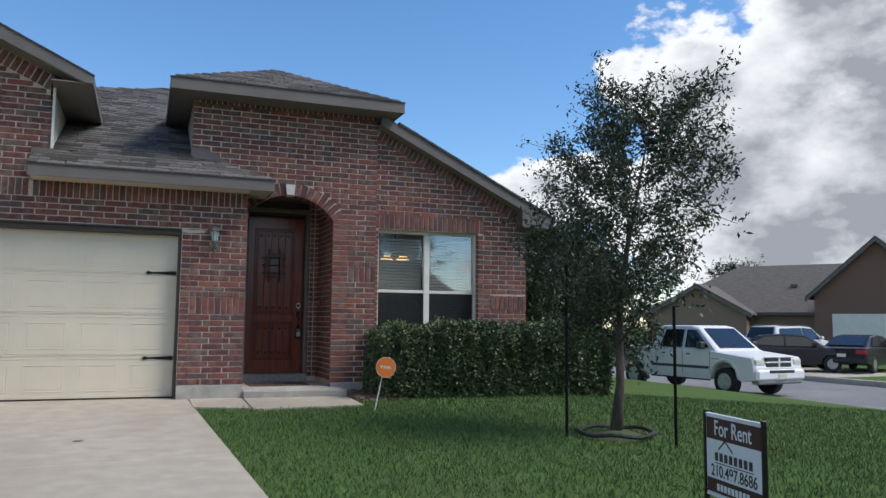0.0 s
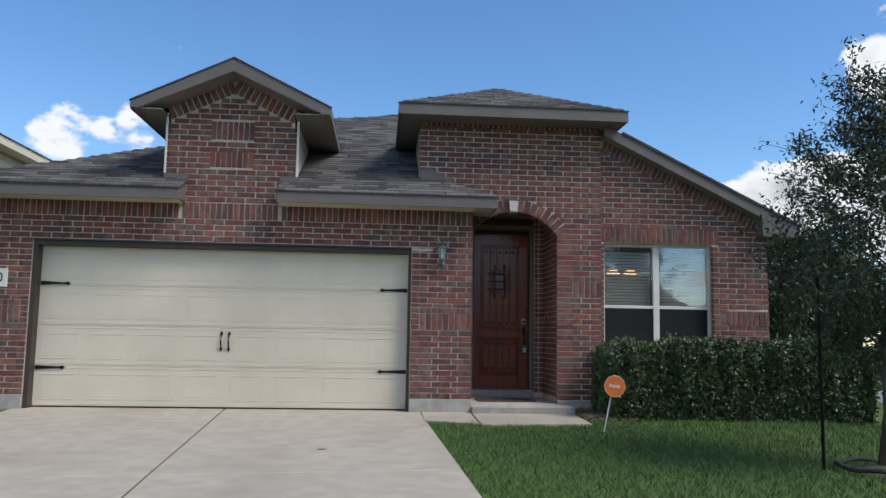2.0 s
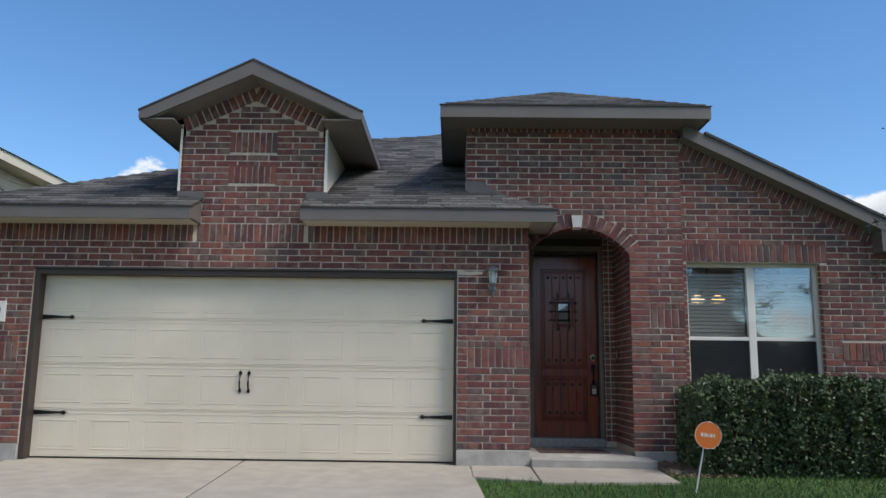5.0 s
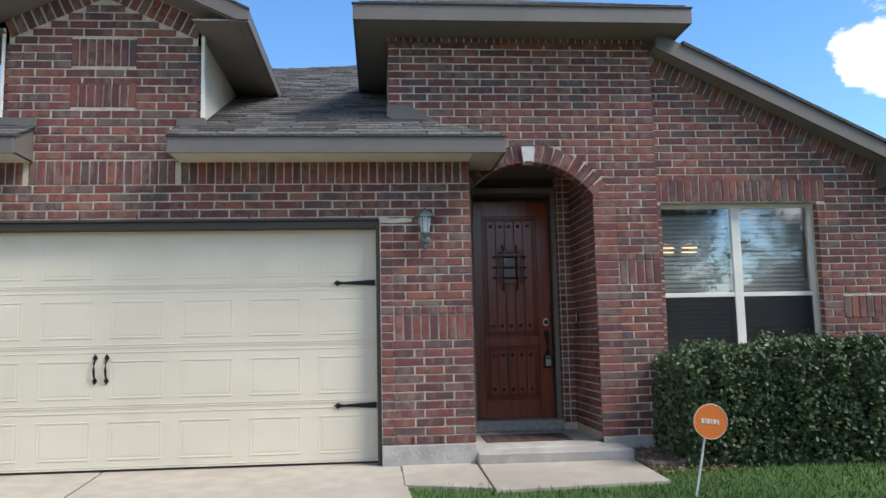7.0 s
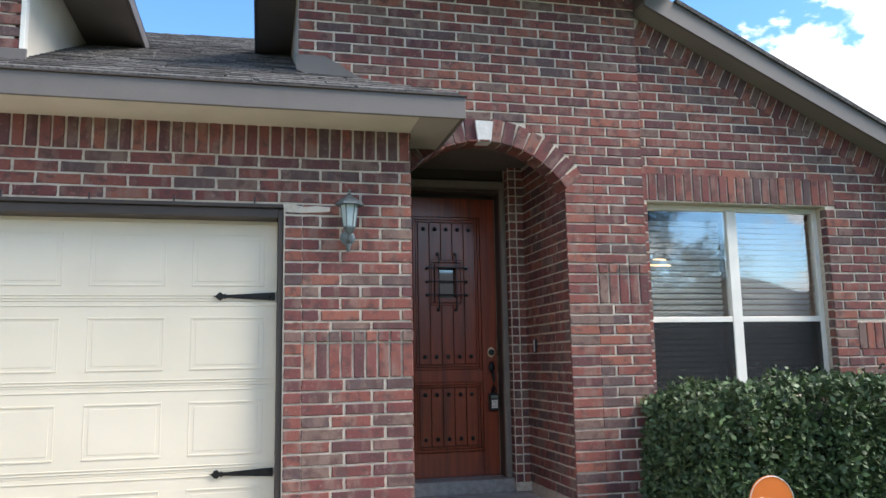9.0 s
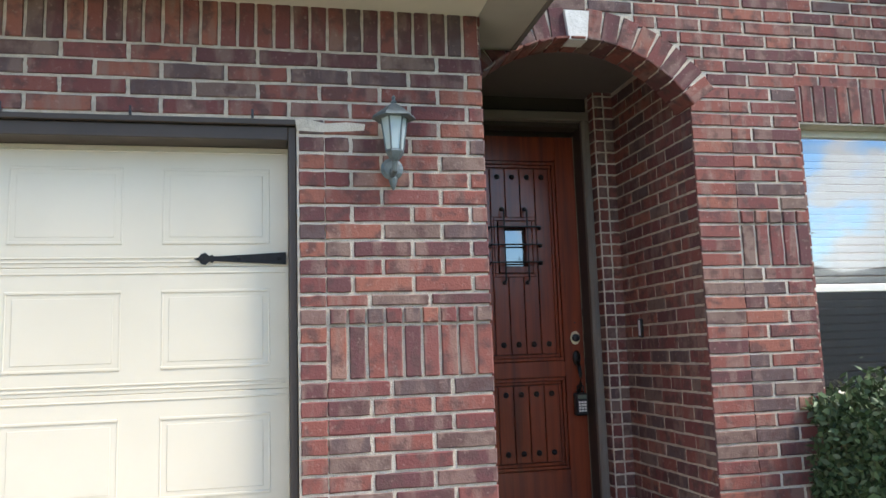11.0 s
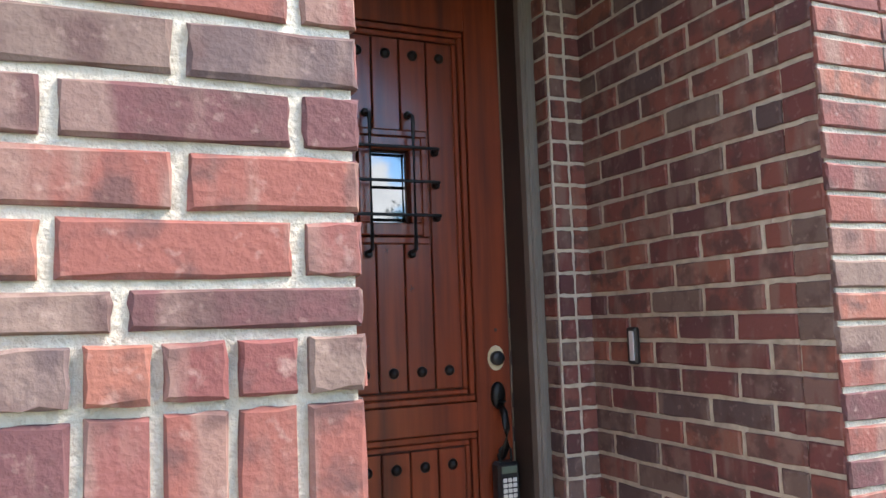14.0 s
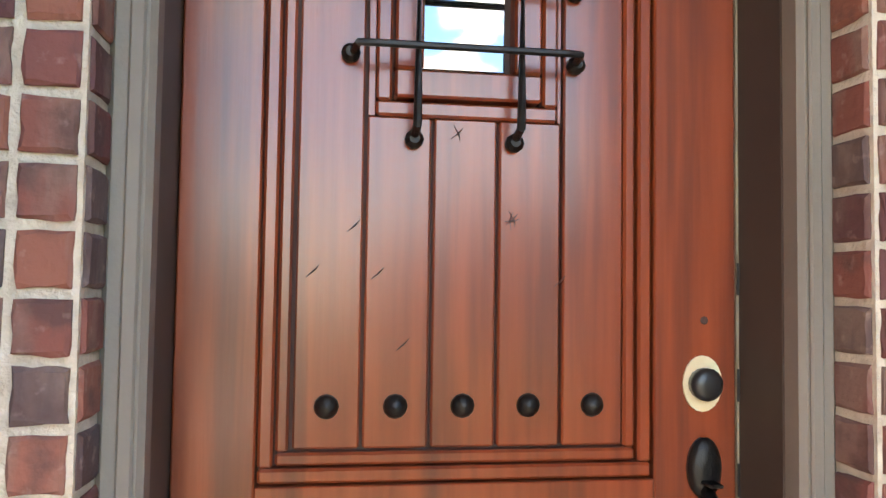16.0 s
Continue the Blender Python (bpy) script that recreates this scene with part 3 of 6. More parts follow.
def wall_window():
    w = setting(thing("wall_window", "red-brown brick wall under a sloping rake", "wall"), "", "")
    x0, x1, z0, z1 = WIN
    # the wall ends under the rake soffit
    rk = lambda x: 3.97 - (x - TX1) * 0.49
    mid = 1.6
    up = [(TX1 - 0.05, mid), (x0, mid), (x0, z1), (x1, z1), (x1, mid), (WX1, mid), (WX1, rk(WX1)), (TX1 - 0.05, rk(TX1 - 0.05))]
    dn = [(TX1 - 0.05, 0.0), (WX1, 0.0), (WX1, mid), (x1, mid), (x1, z0), (x0, z0), (x0, mid), (TX1 - 0.05, mid)]
    slab(w, "mortar", up, WY, WY + 0.17, MORTAR)
    slab(w, "mortar", dn, WY, WY + 0.17, MORTAR)
    b0 = Z0 + 14 * P - 0.02
    pcs = []
    full = [(TX1 + 0.002, Z0), (WX1, Z0), (WX1, rk(WX1) - 0.20), (TX1 + 0.002, rk(TX1) - 0.2)]
    blocks = [(x0 - 0.005, x1 + 0.005, z0, z1), (TX1, x1 + 0.10, z1, z1 + 0.235), (3.80, WX1 + 0.02, b0, b0 + 3 * P)]
    pcs += courses(full, Z0, 4.2, blocks, phase=0.02)
    pcs += soldiers(TX1, x1 + 0.10, z1 + 0.004, z1 + 0.235, 0.010)
    pcs += soldiers(3.80, WX1 + 0.012, b0, b0 + 3 * P, 0.012)
    n = 36
    ang = math.atan(0.49)
    for i in range(n):
        x = TX1 + 0.05 + (WX1 - TX1 - 0.05) * (i + 0.5) / n
        pcs.append((x, rk(x) - 0.11, 0.067, 0.19, 0.008, ang))
    lay(w, (0, WY, 0), (1, 0, 0), (0, 0, 1), pcs, (2.0, 0.4, 1.6), BRICK, BRICK_S, "brick")
    # brick reveals of the window opening
    rev = [(WY + 0.035, z0 + (k + 0.5) * P, 0.062, P - J, 0.006, 0.0) for k in range(20)]
    lay(w, (x1, 0, 0), (0, -1, 0), (0, 0, 1), [(-a, b, c, e, g, q) for a, b, c, e, g, q in rev], (2.0, 0.4, 1.6), BRICK, BRICK_S, "brick")
    part("side_wall", box((WX1 - 0.1, WY + 0.17, 0.0), (WX1, 12.0, 2.5)), MORTAR, w)
    part("foundation", box((TX1, WY - 0.015, -0.4), (WX1 + 0.01, WY + 0.12, Z0 - 0.004), 0.006), FOUND, w, "weathered concrete footing")
    return w


# ---- roofs ----
PITCH = 0.47


def roof_plane(parent, a, b, c, d, near, limit=300, thick=0.04, name="deck"):
    """A roof plane a-b (eave), c-d (top), covered with shingle courses."""
    a, b, c, d = [Vector(p) for p in (a, b, c, d)]
    u = (b - a).normalized()
    n = u.cross((d - a)).normalized()
    if n.z < 0:
        n = -n
    v = n.cross(u)
    part(name, prism([a, b, c, d], -n, thick), SHINGLE_S, parent)
    poly = [((p - a).dot(u), (p - a).dot(v)) for p in (a, b, c, d)]
    ex = 0.135
    pcs = courses(poly, 0.0, max(q[1] for q in poly), (), length=0.30, pitch=ex, joint=0.004, d=0.013, stagger=0.37, phase=0.11)
    pcs = [(pu + random.uniform(-0.02, 0.02), pv, w, h + 0.02, dd, 0.0) for pu, pv, w, h, dd, _ in pcs]
    lay(parent, a, u, v, pcs, near, SHINGLE, SHINGLE_S, "shingle", limit, tilt=-0.055)


def house_roof():
    r = setting(thing("roof", "grey-brown asphalt shingle roof with taupe fascia boards", "roof"), "", "")
    ez, ey = 2.86, -0.40
    top = 5.6
    s = (top - ez) / PITCH
    x0, x1 = -6.95, 0.29
    near = (-1.0, 0.0, 3.0)
    # front slope, in three strips round the dormer
    Y = lambda y: ez + PITCH * (y - ey)
    roof_plane(r, (x0, ey, ez), (-3.87, ey, ez), (-3.87, ey + 3.08, Y(ey + 3.08)), (-3.87 - 0.001, ey + 3.079, Y(ey + 3.08)), near, 100)
    roof_plane(r, (-3.87, 0.30, Y(0.30)), (-2.62, 0.30, Y(0.30)), (-2.62, 4.6, Y(4.6)), (-3.87, ey + 3.08, Y(ey + 3.08)), near, 0)
    roof_plane(r, (-2.62, ey, ez), (x1, ey, ez), (x1 - 1.05, TY + 0.30, Y(TY + 0.3)), (-2.62, TY + 0.30, Y(TY + 0.3)), near, 200)
    roof_plane(r, (-2.62, TY + 0.30, Y(TY + 0.3)), (TX0 + 0.1, TY + 0.30, Y(TY + 0.3)), (TX0 + 0.1, 5.4, Y(5.4)), (-2.62, 4.6, Y(4.6)), near, 150)
    # small hip end against the entry front
    roof_plane(r, (x1, ey, ez), (x1, TY, ez + 0.01), (TX0 + 0.02, TY, Y(TY)), (TX0 + 0.3, TY - 0.2, Y(TY - 0.25)), near, 30)
    # left hip and the far slopes
    part("deck", prism([(x0, ey, ez), (-1.1, ey + 5.85, ez + PITCH * 5.85), (-1.1, 9.0, ez + PITCH * 5.85), (x0, 13.0, ez)], (0, 0, -1), 0.04), SHINGLE_S, r)
    part("deck", prism([(-1.1, 5.45, Y(5.45)), (TX0 + 0.1, 5.4, Y(5.4)), (0.65, 6.0, 4.95), (0.65, 9.0, 4.95), (-1.1, 9.0, Y(5.45))], (0, 0, -1), 0.04), SHINGLE_S, r)
    # slope down to the right behind the rake
    rx0, rz0, rx1, rz1 = 0.62, 4.758, 4.78, 2.72
    ry = 0.22
    rz = lambda x: rz0 + (x - rx0) * (rz1 - rz0) / (rx1 - rx0)
    part("deck", prism([(rx1 + 0.02, ry - 0.02, rz(rx1 + 0.02)), (rx1 + 0.02, 13.0, rz(rx1 + 0.02)), (rx0, 13.0, rz0), (rx0, 1.6, rz0), (2.2, 0.5, rz(2.2)), (2.2, ry - 0.02, rz(2.2))], (0, 0, -1), 0.035), SHINGLE_S, r)
    part("rake_board", prism([(1.93, ry, rz(1.93) - 0.036), (rx1, ry, rz1 - 0.036), (rx1, ry, rz1 - 0.185), (1.93, ry, rz(1.93) - 0.20)], (0, 1, 0), 0.03), TRIM, r, "taupe rake board")
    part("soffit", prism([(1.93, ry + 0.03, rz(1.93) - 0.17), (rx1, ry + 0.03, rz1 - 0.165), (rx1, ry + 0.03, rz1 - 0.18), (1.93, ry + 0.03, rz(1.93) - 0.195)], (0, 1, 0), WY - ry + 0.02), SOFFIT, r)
    part("eave_box", prism([(rx1 - 0.52, ry + 0.004, rz(rx1 - 0.52) - 0.19), (rx1, ry + 0.004, rz1 - 0.178), (rx1, ry + 0.004, rz1 - 0.20), (rx1 - 0.52, ry + 0.004, rz1 - 0.20)], (0, 1, 0), 8.0), TRIM, r, "boxed eave end")
    # garage eave: fascia, drip edge, soffit
    for a, b in ((x0, -3.87), (-2.62, x1)):
        part("fascia", box((a, ey - 0.005, 2.705), (b, ey + 0.02, ez - 0.012), 0.003), TRIM, r, "taupe fascia board")
        part("drip_edge", box((a - 0.01, ey - 0.02, ez - 0.014), (b + 0.01, ey + 0.03, ez - 0.004), 0.002), JAMB, r)
        part("soffit", box((a + 0.002, ey + 0.02, 2.712), (min(b - 0.002, 0.0), 0.02, 2.724)), CREAMSOFFIT, r, "cream soffit board")
    part("fascia", box((x0, ey, 2.705), (x0 + 0.025, 12.5, ez - 0.012), 0.003), TRIM, r)
    part("soffit", box((x0 + 0.025, 0.02, 2.712), (GX0, 12.5, 2.724)), SOFFIT, r)
    part("fascia", box((x1 - 0.025, ey + 0.02, 2.705), (x1, TY - 0.01, ez - 0.012), 0.003), TRIM, r)
    part("soffit", box((0.002, ey + 0.02, 2.712), (x1 - 0.025, TY - 0.012, 2.724)), mat("taupe soffit paint", (0.34, 0.305, 0.26), 0.6, col2=(0.30, 0.27, 0.23), scale=3), r)
    for xc in (-3.886, -2.619):
        part("eave_end", prism([(xc, ey + 0.021, 2.711), (xc, -0.012, 2.711), (xc, -0.012, ez + 0.165), (xc, ey + 0.021, ez - 0.012)], (1, 0, 0), 0.014), TRIM, r)
    fl = [(x1 - 0.02, TY - 0.02, 2.86), (TX0 - 0.02, TY - 0.02, 3.255), (TX0 - 0.02, TY - 0.02, 3.37), (TX0 + 0.18, TY - 0.02, 3.37), (x1 - 0.02, TY - 0.02, 2.90)]
    part("flashing", prism(fl, (0, 1, 0), 0.014), TRIM, r, "grey flashing board against the brick")
    for a, b in ((-4.17, -3.85), (-2.64, -2.38)):
        part("flashing", box((a, -0.03, 2.99), (b, 0.0 - 0.012, 3.12), 0.004), TRIM, r)
    # dormer gable
    ax, az, dy = -3.245, 4.63, -0.37
    dz = 4.0
    for sx, xe in ((-1, -4.55), (1, -1.95)):
        roof_plane(r, (xe, 3.2, dz - 0.0), (xe, dy, dz), (ax, dy, az), (ax, 3.2, az), near, 20) if sx > 0 else roof_plane(r, (xe, dy, dz), (xe, 3.2, dz), (ax, 3.2, az), (ax, dy, az), near, 20)
        part("rake_board", prism([(ax, dy - 0.02, az - 0.02), (xe, dy - 0.02, dz - 0.015), (xe, dy - 0.02, dz - 0.10), (xe - sx * 0.10, dy - 0.02, dz - 0.10), (ax, dy - 0.02, az - 0.19)], (0, 1, 0), 0.03), TRIM, r, "taupe rake board")
        part("drip_edge", prism([(ax, dy - 0.03, az + 0.006), (xe - sx * -0.01, dy - 0.03, dz + 0.004), (xe + sx * 0.01, dy - 0.03, dz - 0.016), (ax, dy - 0.03, az - 0.018)], (0, 1, 0), 0.03), JAMB, r)
        part("fascia", box((xe - sx * 0.025, dy, dz - 0.12), (xe, 1.9, dz - 0.012), 0.003), TRIM, r)
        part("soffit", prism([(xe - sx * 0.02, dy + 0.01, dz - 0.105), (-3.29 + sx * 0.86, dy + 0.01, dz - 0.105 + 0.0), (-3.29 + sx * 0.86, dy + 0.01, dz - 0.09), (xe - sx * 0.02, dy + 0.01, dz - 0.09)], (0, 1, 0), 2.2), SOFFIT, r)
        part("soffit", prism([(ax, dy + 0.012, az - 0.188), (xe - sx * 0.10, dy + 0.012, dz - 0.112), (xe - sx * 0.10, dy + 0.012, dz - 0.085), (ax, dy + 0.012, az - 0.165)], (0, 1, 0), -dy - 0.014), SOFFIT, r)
        xw = -4.15 if sx < 0 else -2.43
        part("siding", prism([(xw, 0.0, 3.06), (xw, 1.9, 3.95), (xw, 0.0, 3.95)], (-sx, 0, 0), 0.03), mat("cream siding", (0.66, 0.60, 0.50), 0.6, col2=(0.6, 0.545, 0.45), scale=4), r, "cream dormer side boards")
        part("corner_board", box((xw - 0.0, -0.012, 3.12), (xw + sx * 0.03, 0.06, 3.95), 0.003), WHITE, r)
    # entry tower hip roof
    tz, ty = 4.215, -0.06
    tx0, tx1, txm = -1.05, 2.19, 0.57
    apex = (txm, ty + 1.62, tz + 0.77)
    bk = (txm, 4.0, tz + 0.77)
    roof_plane(r, (tx0, ty, tz), (tx1, ty, tz), (txm + 0.001, apex[1], apex[2]), apex, near, 40)
    part("deck", prism([(tx0, ty, tz), apex, bk, (tx0, 4.0, tz)], (0, 0, -1), 0.03), SHINGLE_S, r)
    part("deck", prism([(tx1, ty, tz), (tx1, 4.0, tz), bk, apex], (0, 0, -1), 0.03), SHINGLE_S, r)
    part("fascia", box((tx0, ty - 0.005, tz - 0.165), (tx1, ty + 0.02, tz - 0.012), 0.003), TRIM, r, "taupe fascia board")
    part("drip_edge", box((tx0 - 0.01, ty - 0.02, tz - 0.014), (tx1 + 0.01, ty + 0.03, tz - 0.002), 0.002), JAMB, r)
    for xa in (tx0, tx1 - 0.025):
        part("fascia", box((xa, ty + 0.02, tz - 0.165), (xa + 0.025, 4.0, tz - 0.012), 0.003), TRIM, r)
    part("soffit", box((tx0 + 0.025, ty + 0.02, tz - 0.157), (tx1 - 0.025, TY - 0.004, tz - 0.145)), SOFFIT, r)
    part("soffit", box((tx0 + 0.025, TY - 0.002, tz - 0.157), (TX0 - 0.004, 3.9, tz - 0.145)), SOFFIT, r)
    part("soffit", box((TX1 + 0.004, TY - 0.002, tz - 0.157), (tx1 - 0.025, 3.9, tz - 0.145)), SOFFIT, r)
    return r

# ---- ground ----
GRASS = mat("lawn soil and grass", (0.065, 0.115, 0.03), 0.95, col2=(0.085, 0.14, 0.038), scale=14, bump=0.8, bscale=90, col3=(0.075, 0.10, 0.035), scale3=0.8, spec=0.1)
BLADE = mat("grass blades", (0.064, 0.122, 0.036), 0.7, col2=(0.09, 0.152, 0.046), scale=1.3, rnd="island", spread=0.22, col3=(0.11, 0.14, 0.045), scale3=0.9, spec=0.25)
ASPHALT = mat("asphalt", (0.19, 0.19, 0.19), 0.9, col2=(0.16, 0.16, 0.16), scale=3, bump=0.5, bscale=160, col3=(0.22, 0.215, 0.21), scale3=0.4)
DX0, DX1, SKEW = -5.93, -0.675, 0.05


def grid_sheet(xs, ys, f):
    bm = bmesh.new()
    rows = [[bm.verts.new((x, y, f(x, y))) for x in xs] for y in ys]
    for a, b in zip(rows, rows[1:]):
        for k in range(len(xs) - 1):
            bm.faces.new((a[k], a[k + 1], b[k + 1], b[k]))
    return bm


def ground_all():
    far = [-400, -150, -60, -30, -16]
    xs = far + [-10.2 + 0.6 * i for i in range(39)] + [13.5, 14.5, 18, 21.0, 22, 30, 60, 150, 400]
    ys = far + [-14 + 0.5 * i for i in range(33)] + [4, 8, 14, 25, 60, 150, 400]
    g = obj("ground", grid_sheet(xs, ys, lambda x, y: ground_z(x, y) - 0.02 if x < 12.95 else -1.05), GRASS, smooth=True)
    setting(g, "mown green lawn and verges", "ground")
    # driveway: slabs with open joints
    d = setting(thing("driveway", "pale concrete driveway with dark joints", "driveway"), "", "")
    jy = [0.30, -3.95, -7.6, -11.2, -14.5]
    jx = [DX0, -3.27, DX1]
    for a, b in zip(jy, jy[1:]):
        for c, e in zip(jx, jx[1:]):
            bm = bmesh.new()
            g2 = 0.011
            sk = lambda yy: SKEW * max(0.0, -yy)
            tl = lambda xx: 0.10 * (xx + 3.3) if a < 0 else 0.0
            bl = lambda xx: 0.10 * (xx + 3.3)
            pts = [(c + g2 + sk(a), a - g2 + tl(c)), (e - g2 + sk(a), a - g2 + tl(e)), (e - g2 + sk(b), b + g2 + bl(e)), (c + g2 + sk(b), b + g2 + bl(c))]
            add_prism(bm, [(x, y, 0.035 * (min(y, 0.1) - 0.1)) for x, y in pts], (0, 0, -1), 0.12)
            bmesh.ops.bevel(bm, geom=list(bm.edges), offset=0.006, segments=1, affect="EDGES")
            part("slab", bm, CONCRETE, d)
    part("joint_filler", prism([(x, y, 0.035 * (min(y, 0.1) - 0.1) - 0.014) for x, y in ((DX0, 0.3), (DX1, 0.3), (DX1, 0.0), (DX1 + 13.5 * SKEW, -13.5), (DX0 + 13.5 * SKEW, -13.5), (DX0, 0.0))], (0, 0, -1), 0.1), mat("dark joint", (0.07, 0.055, 0.045), 0.95), d, "dark joint filler")
    part("stain", lathe([(0.05, 0.0), (0.045, 0.0015)], 9, (-1.76, -2.77, ground_z(0, -2.77) + 0.001)), mat("rust stain", (0.20, 0.13, 0.07), 0.9), d, "small brown stain")
    # walk and porch
    p = setting(thing("porch", "concrete entry walk, step and porch", "porch"), "", "")
    for a, b, f0, f1 in ((-0.655, 0.004, -0.80, -1.02), (0.018, 1.40, -1.10, -0.98)):
        bk = 0.0 if b < 0.1 else -0.10
        bm = prism([(a, bk, -0.004), (b, bk, -0.004), (b, f1, ground_z(b, f1) + 0.006), (a, f0, ground_z(a, f0) + 0.006)], (0, 0, -1), 0.14)
        bmesh.ops.bevel(bm, geom=list(bm.edges), offset=0.006, segments=1, affect="EDGES")
        part("slab", bm, CONCRETE, p)
    part("step", box((0.012, -0.095, -0.15), (1.42, 0.20, 0.085), 0.012), FOUND, p, "low weathered concrete step")
    part("step_end", box((AX1 - 0.010, 0.202, -0.15), (1.42, 0.368, 0.083), 0.006), FOUND, p)
    part("floor_slab", box((0.012, 0.18, -0.15), (AX1 - 0.012, 1.60, 0.092), 0.012), FOUND, p, "weathered porch slab")
    m = tagged(new("doormat", None), "thin brown woven doormat on the porch slab", "doormat")
    part("mat", box((0.18, 0.55, 0.093), (1.02, 1.05, 0.105), 0.004), mat("mat fibre", (0.12, 0.06, 0.05), 0.95, col2=(0.06, 0.05, 0.045), scale=60, bump=0.8, bscale=200), m)
    for k in range(5):
        part("stripe", box((0.24 + 0.16 * k, 0.60, 0.1052), (0.29 + 0.16 * k, 1.0, 0.1072)), mat("mat stripe", (0.05, 0.03, 0.03), 0.95), m)
    # street on the right with kerbs
    rd = obj("road", grid_sheet([13.35, 17, 21.0], [-60, -20, 0, 20, 60, 150], lambda x, y: ground_z(13, min(y, 0)) * 0 - 0.90), ASPHALT)
    setting(rd, "light grey asphalt street", "road")
    for x, nm in ((13.15, "kerb"), (21.1, "kerb")):
        k = setting(thing(nm, "pale concrete kerb along the street", "kerb"), "", "")
        for i in range(24):
            part("kerb_stone", box((x - 0.13, -40 + 4 * i, -1.1), (x + 0.13, -36.01 + 4 * i, -0.72), 0.02), CONCRETE, k)
    fl = obj("verge", grid_sheet([21.2, 23, 60, 200], [-60, 0, 60, 150], lambda x, y: -0.80 + 0.01 * (x - 21)), GRASS)
    setting(fl, "lawn across the street", "lawn")


def grass():
    n = 260000
    rg = np.random.default_rng(5)
    x = rg.uniform(DX1 + 0.01, 13.0, n)
    y = rg.uniform(-11.5, 0.3, n)
    # thinner far away
    keep = rg.uniform(0, 1, n) < np.clip(1.15 - (x / 13.5), 0.25, 1)
    x2 = rg.uniform(-10, DX0 + 0.5, 30000)
    y2 = rg.uniform(-8, 4, 30000)
    ok2 = (x2 < GX0 - 0.02) | (y2 < -0.02)
    x, y = np.r_[x[keep], x2[ok2]], np.r_[y[keep], y2[ok2]]
    ok = ~((x < 1.41) & (x > -0.7) & (y > np.where(x < 0.01, -0.90, -1.10) - 0.10 * np.sin(x * 9) ** 2 * (x < 1.0) + 0.05)) & ~((x < TX1 + 0.3) & (x > 0) & (y > -0.45))
    ok &= (x > DX1 + SKEW * np.maximum(0, -y) + 0.01) | (x < DX0 + SKEW * np.maximum(0, -y) - 0.01)
    x, y = x[ok], y[ok]
    n = len(x)
    z = 0.035 * (np.minimum(y, 0.1) - 0.1) - 0.024
    z -= np.where(x > 4.6, 0.075 * (np.minimum(x, 12.9) - 4.6), 0) + np.where(x < -7.2, 0.05 * np.minimum(-7.2 - x, 3), 0)
    h = rg.uniform(0.03, 0.062, n)
    a = rg.uniform(0, 2 * np.pi, n)
    wv = rg.uniform(0.003, 0.007, n)
    lx, ly = rg.normal(0, 0.022, n), rg.normal(0, 0.022, n)
    v = np.empty((n, 3, 3), np.float32)
    v[:, 0] = np.c_[x - wv * np.cos(a), y - wv * np.sin(a), z]
    v[:, 1] = np.c_[x + wv * np.cos(a), y + wv * np.sin(a), z]
    v[:, 2] = np.c_[x + lx, y + ly, z + h]
    leaf_mesh("grass", v, BLADE, "mown green grass of the front lawn", "grass")


def leaf_mesh(name, v, material, label="", category="", parent=None):
    """Many loose flat leaves: v is leaves x corners x 3."""
    n, c = v.shape[:2]
    me = bpy.data.meshes.new(name)
    me.vertices.add(n * c)
    me.vertices.foreach_set("co", v.reshape(-1).astype(np.float32))
    me.loops.add(n * c)
    me.loops.foreach_set("vertex_index", np.arange(n * c, dtype=np.int32))
    me.polygons.add(n)
    me.polygons.foreach_set("loop_start", np.arange(0, n * c, c, dtype=np.int32))
    me.update(calc_edges=True)
    me.materials.append(material)
    ob = new(name, me)
    if parent:
        ob.parent = parent
        ob["kind"] = "stuff"
    else:
        tagged(ob, label, category, "", "stuff")
    return ob


def leaves(pts, rg, lo, hi, aspect=0.45, droop=0.0):
    """Pointed leaves at places, turned at random."""
    n = len(pts)
    d = rg.normal(0, 1, (n, 3))
    d[:, 2] -= droop
    d /= np.linalg.norm(d, axis=1)[:, None]
    e = np.cross(d, rg.normal(0, 1, (n, 3)))
    e /= np.linalg.norm(e, axis=1)[:, None]
    s = rg.uniform(lo, hi, n)[:, None]
    return np.stack([pts, pts + d * s * 0.45 + e * s * aspect * 0.5, pts + d * s, pts + d * s * 0.45 - e * s * aspect * 0.5], 1)


HEDGE = mat("hedge leaves", (0.050, 0.082, 0.036), 0.5, col2=(0.085, 0.128, 0.050), scale=3, rnd="island", spread=0.5, col3=(0.105, 0.115, 0.055), scale3=1.4, spec=0.35)
TWIG = mat("hedge wood", (0.03, 0.024, 0.017), 0.9, col2=(0.05, 0.04, 0.03), scale=20, bump=0.6)
LEAF = mat("oak leaves", (0.028, 0.044, 0.022), 0.5, col2=(0.042, 0.064, 0.030), scale=3, rnd="island", spread=0.5, spec=0.35)
BARK = mat("oak bark", (0.11, 0.09, 0.07), 0.95, col2=(0.055, 0.045, 0.036), scale=20, stretch=(1, 1, 0.25), bump=0.9, bscale=45)


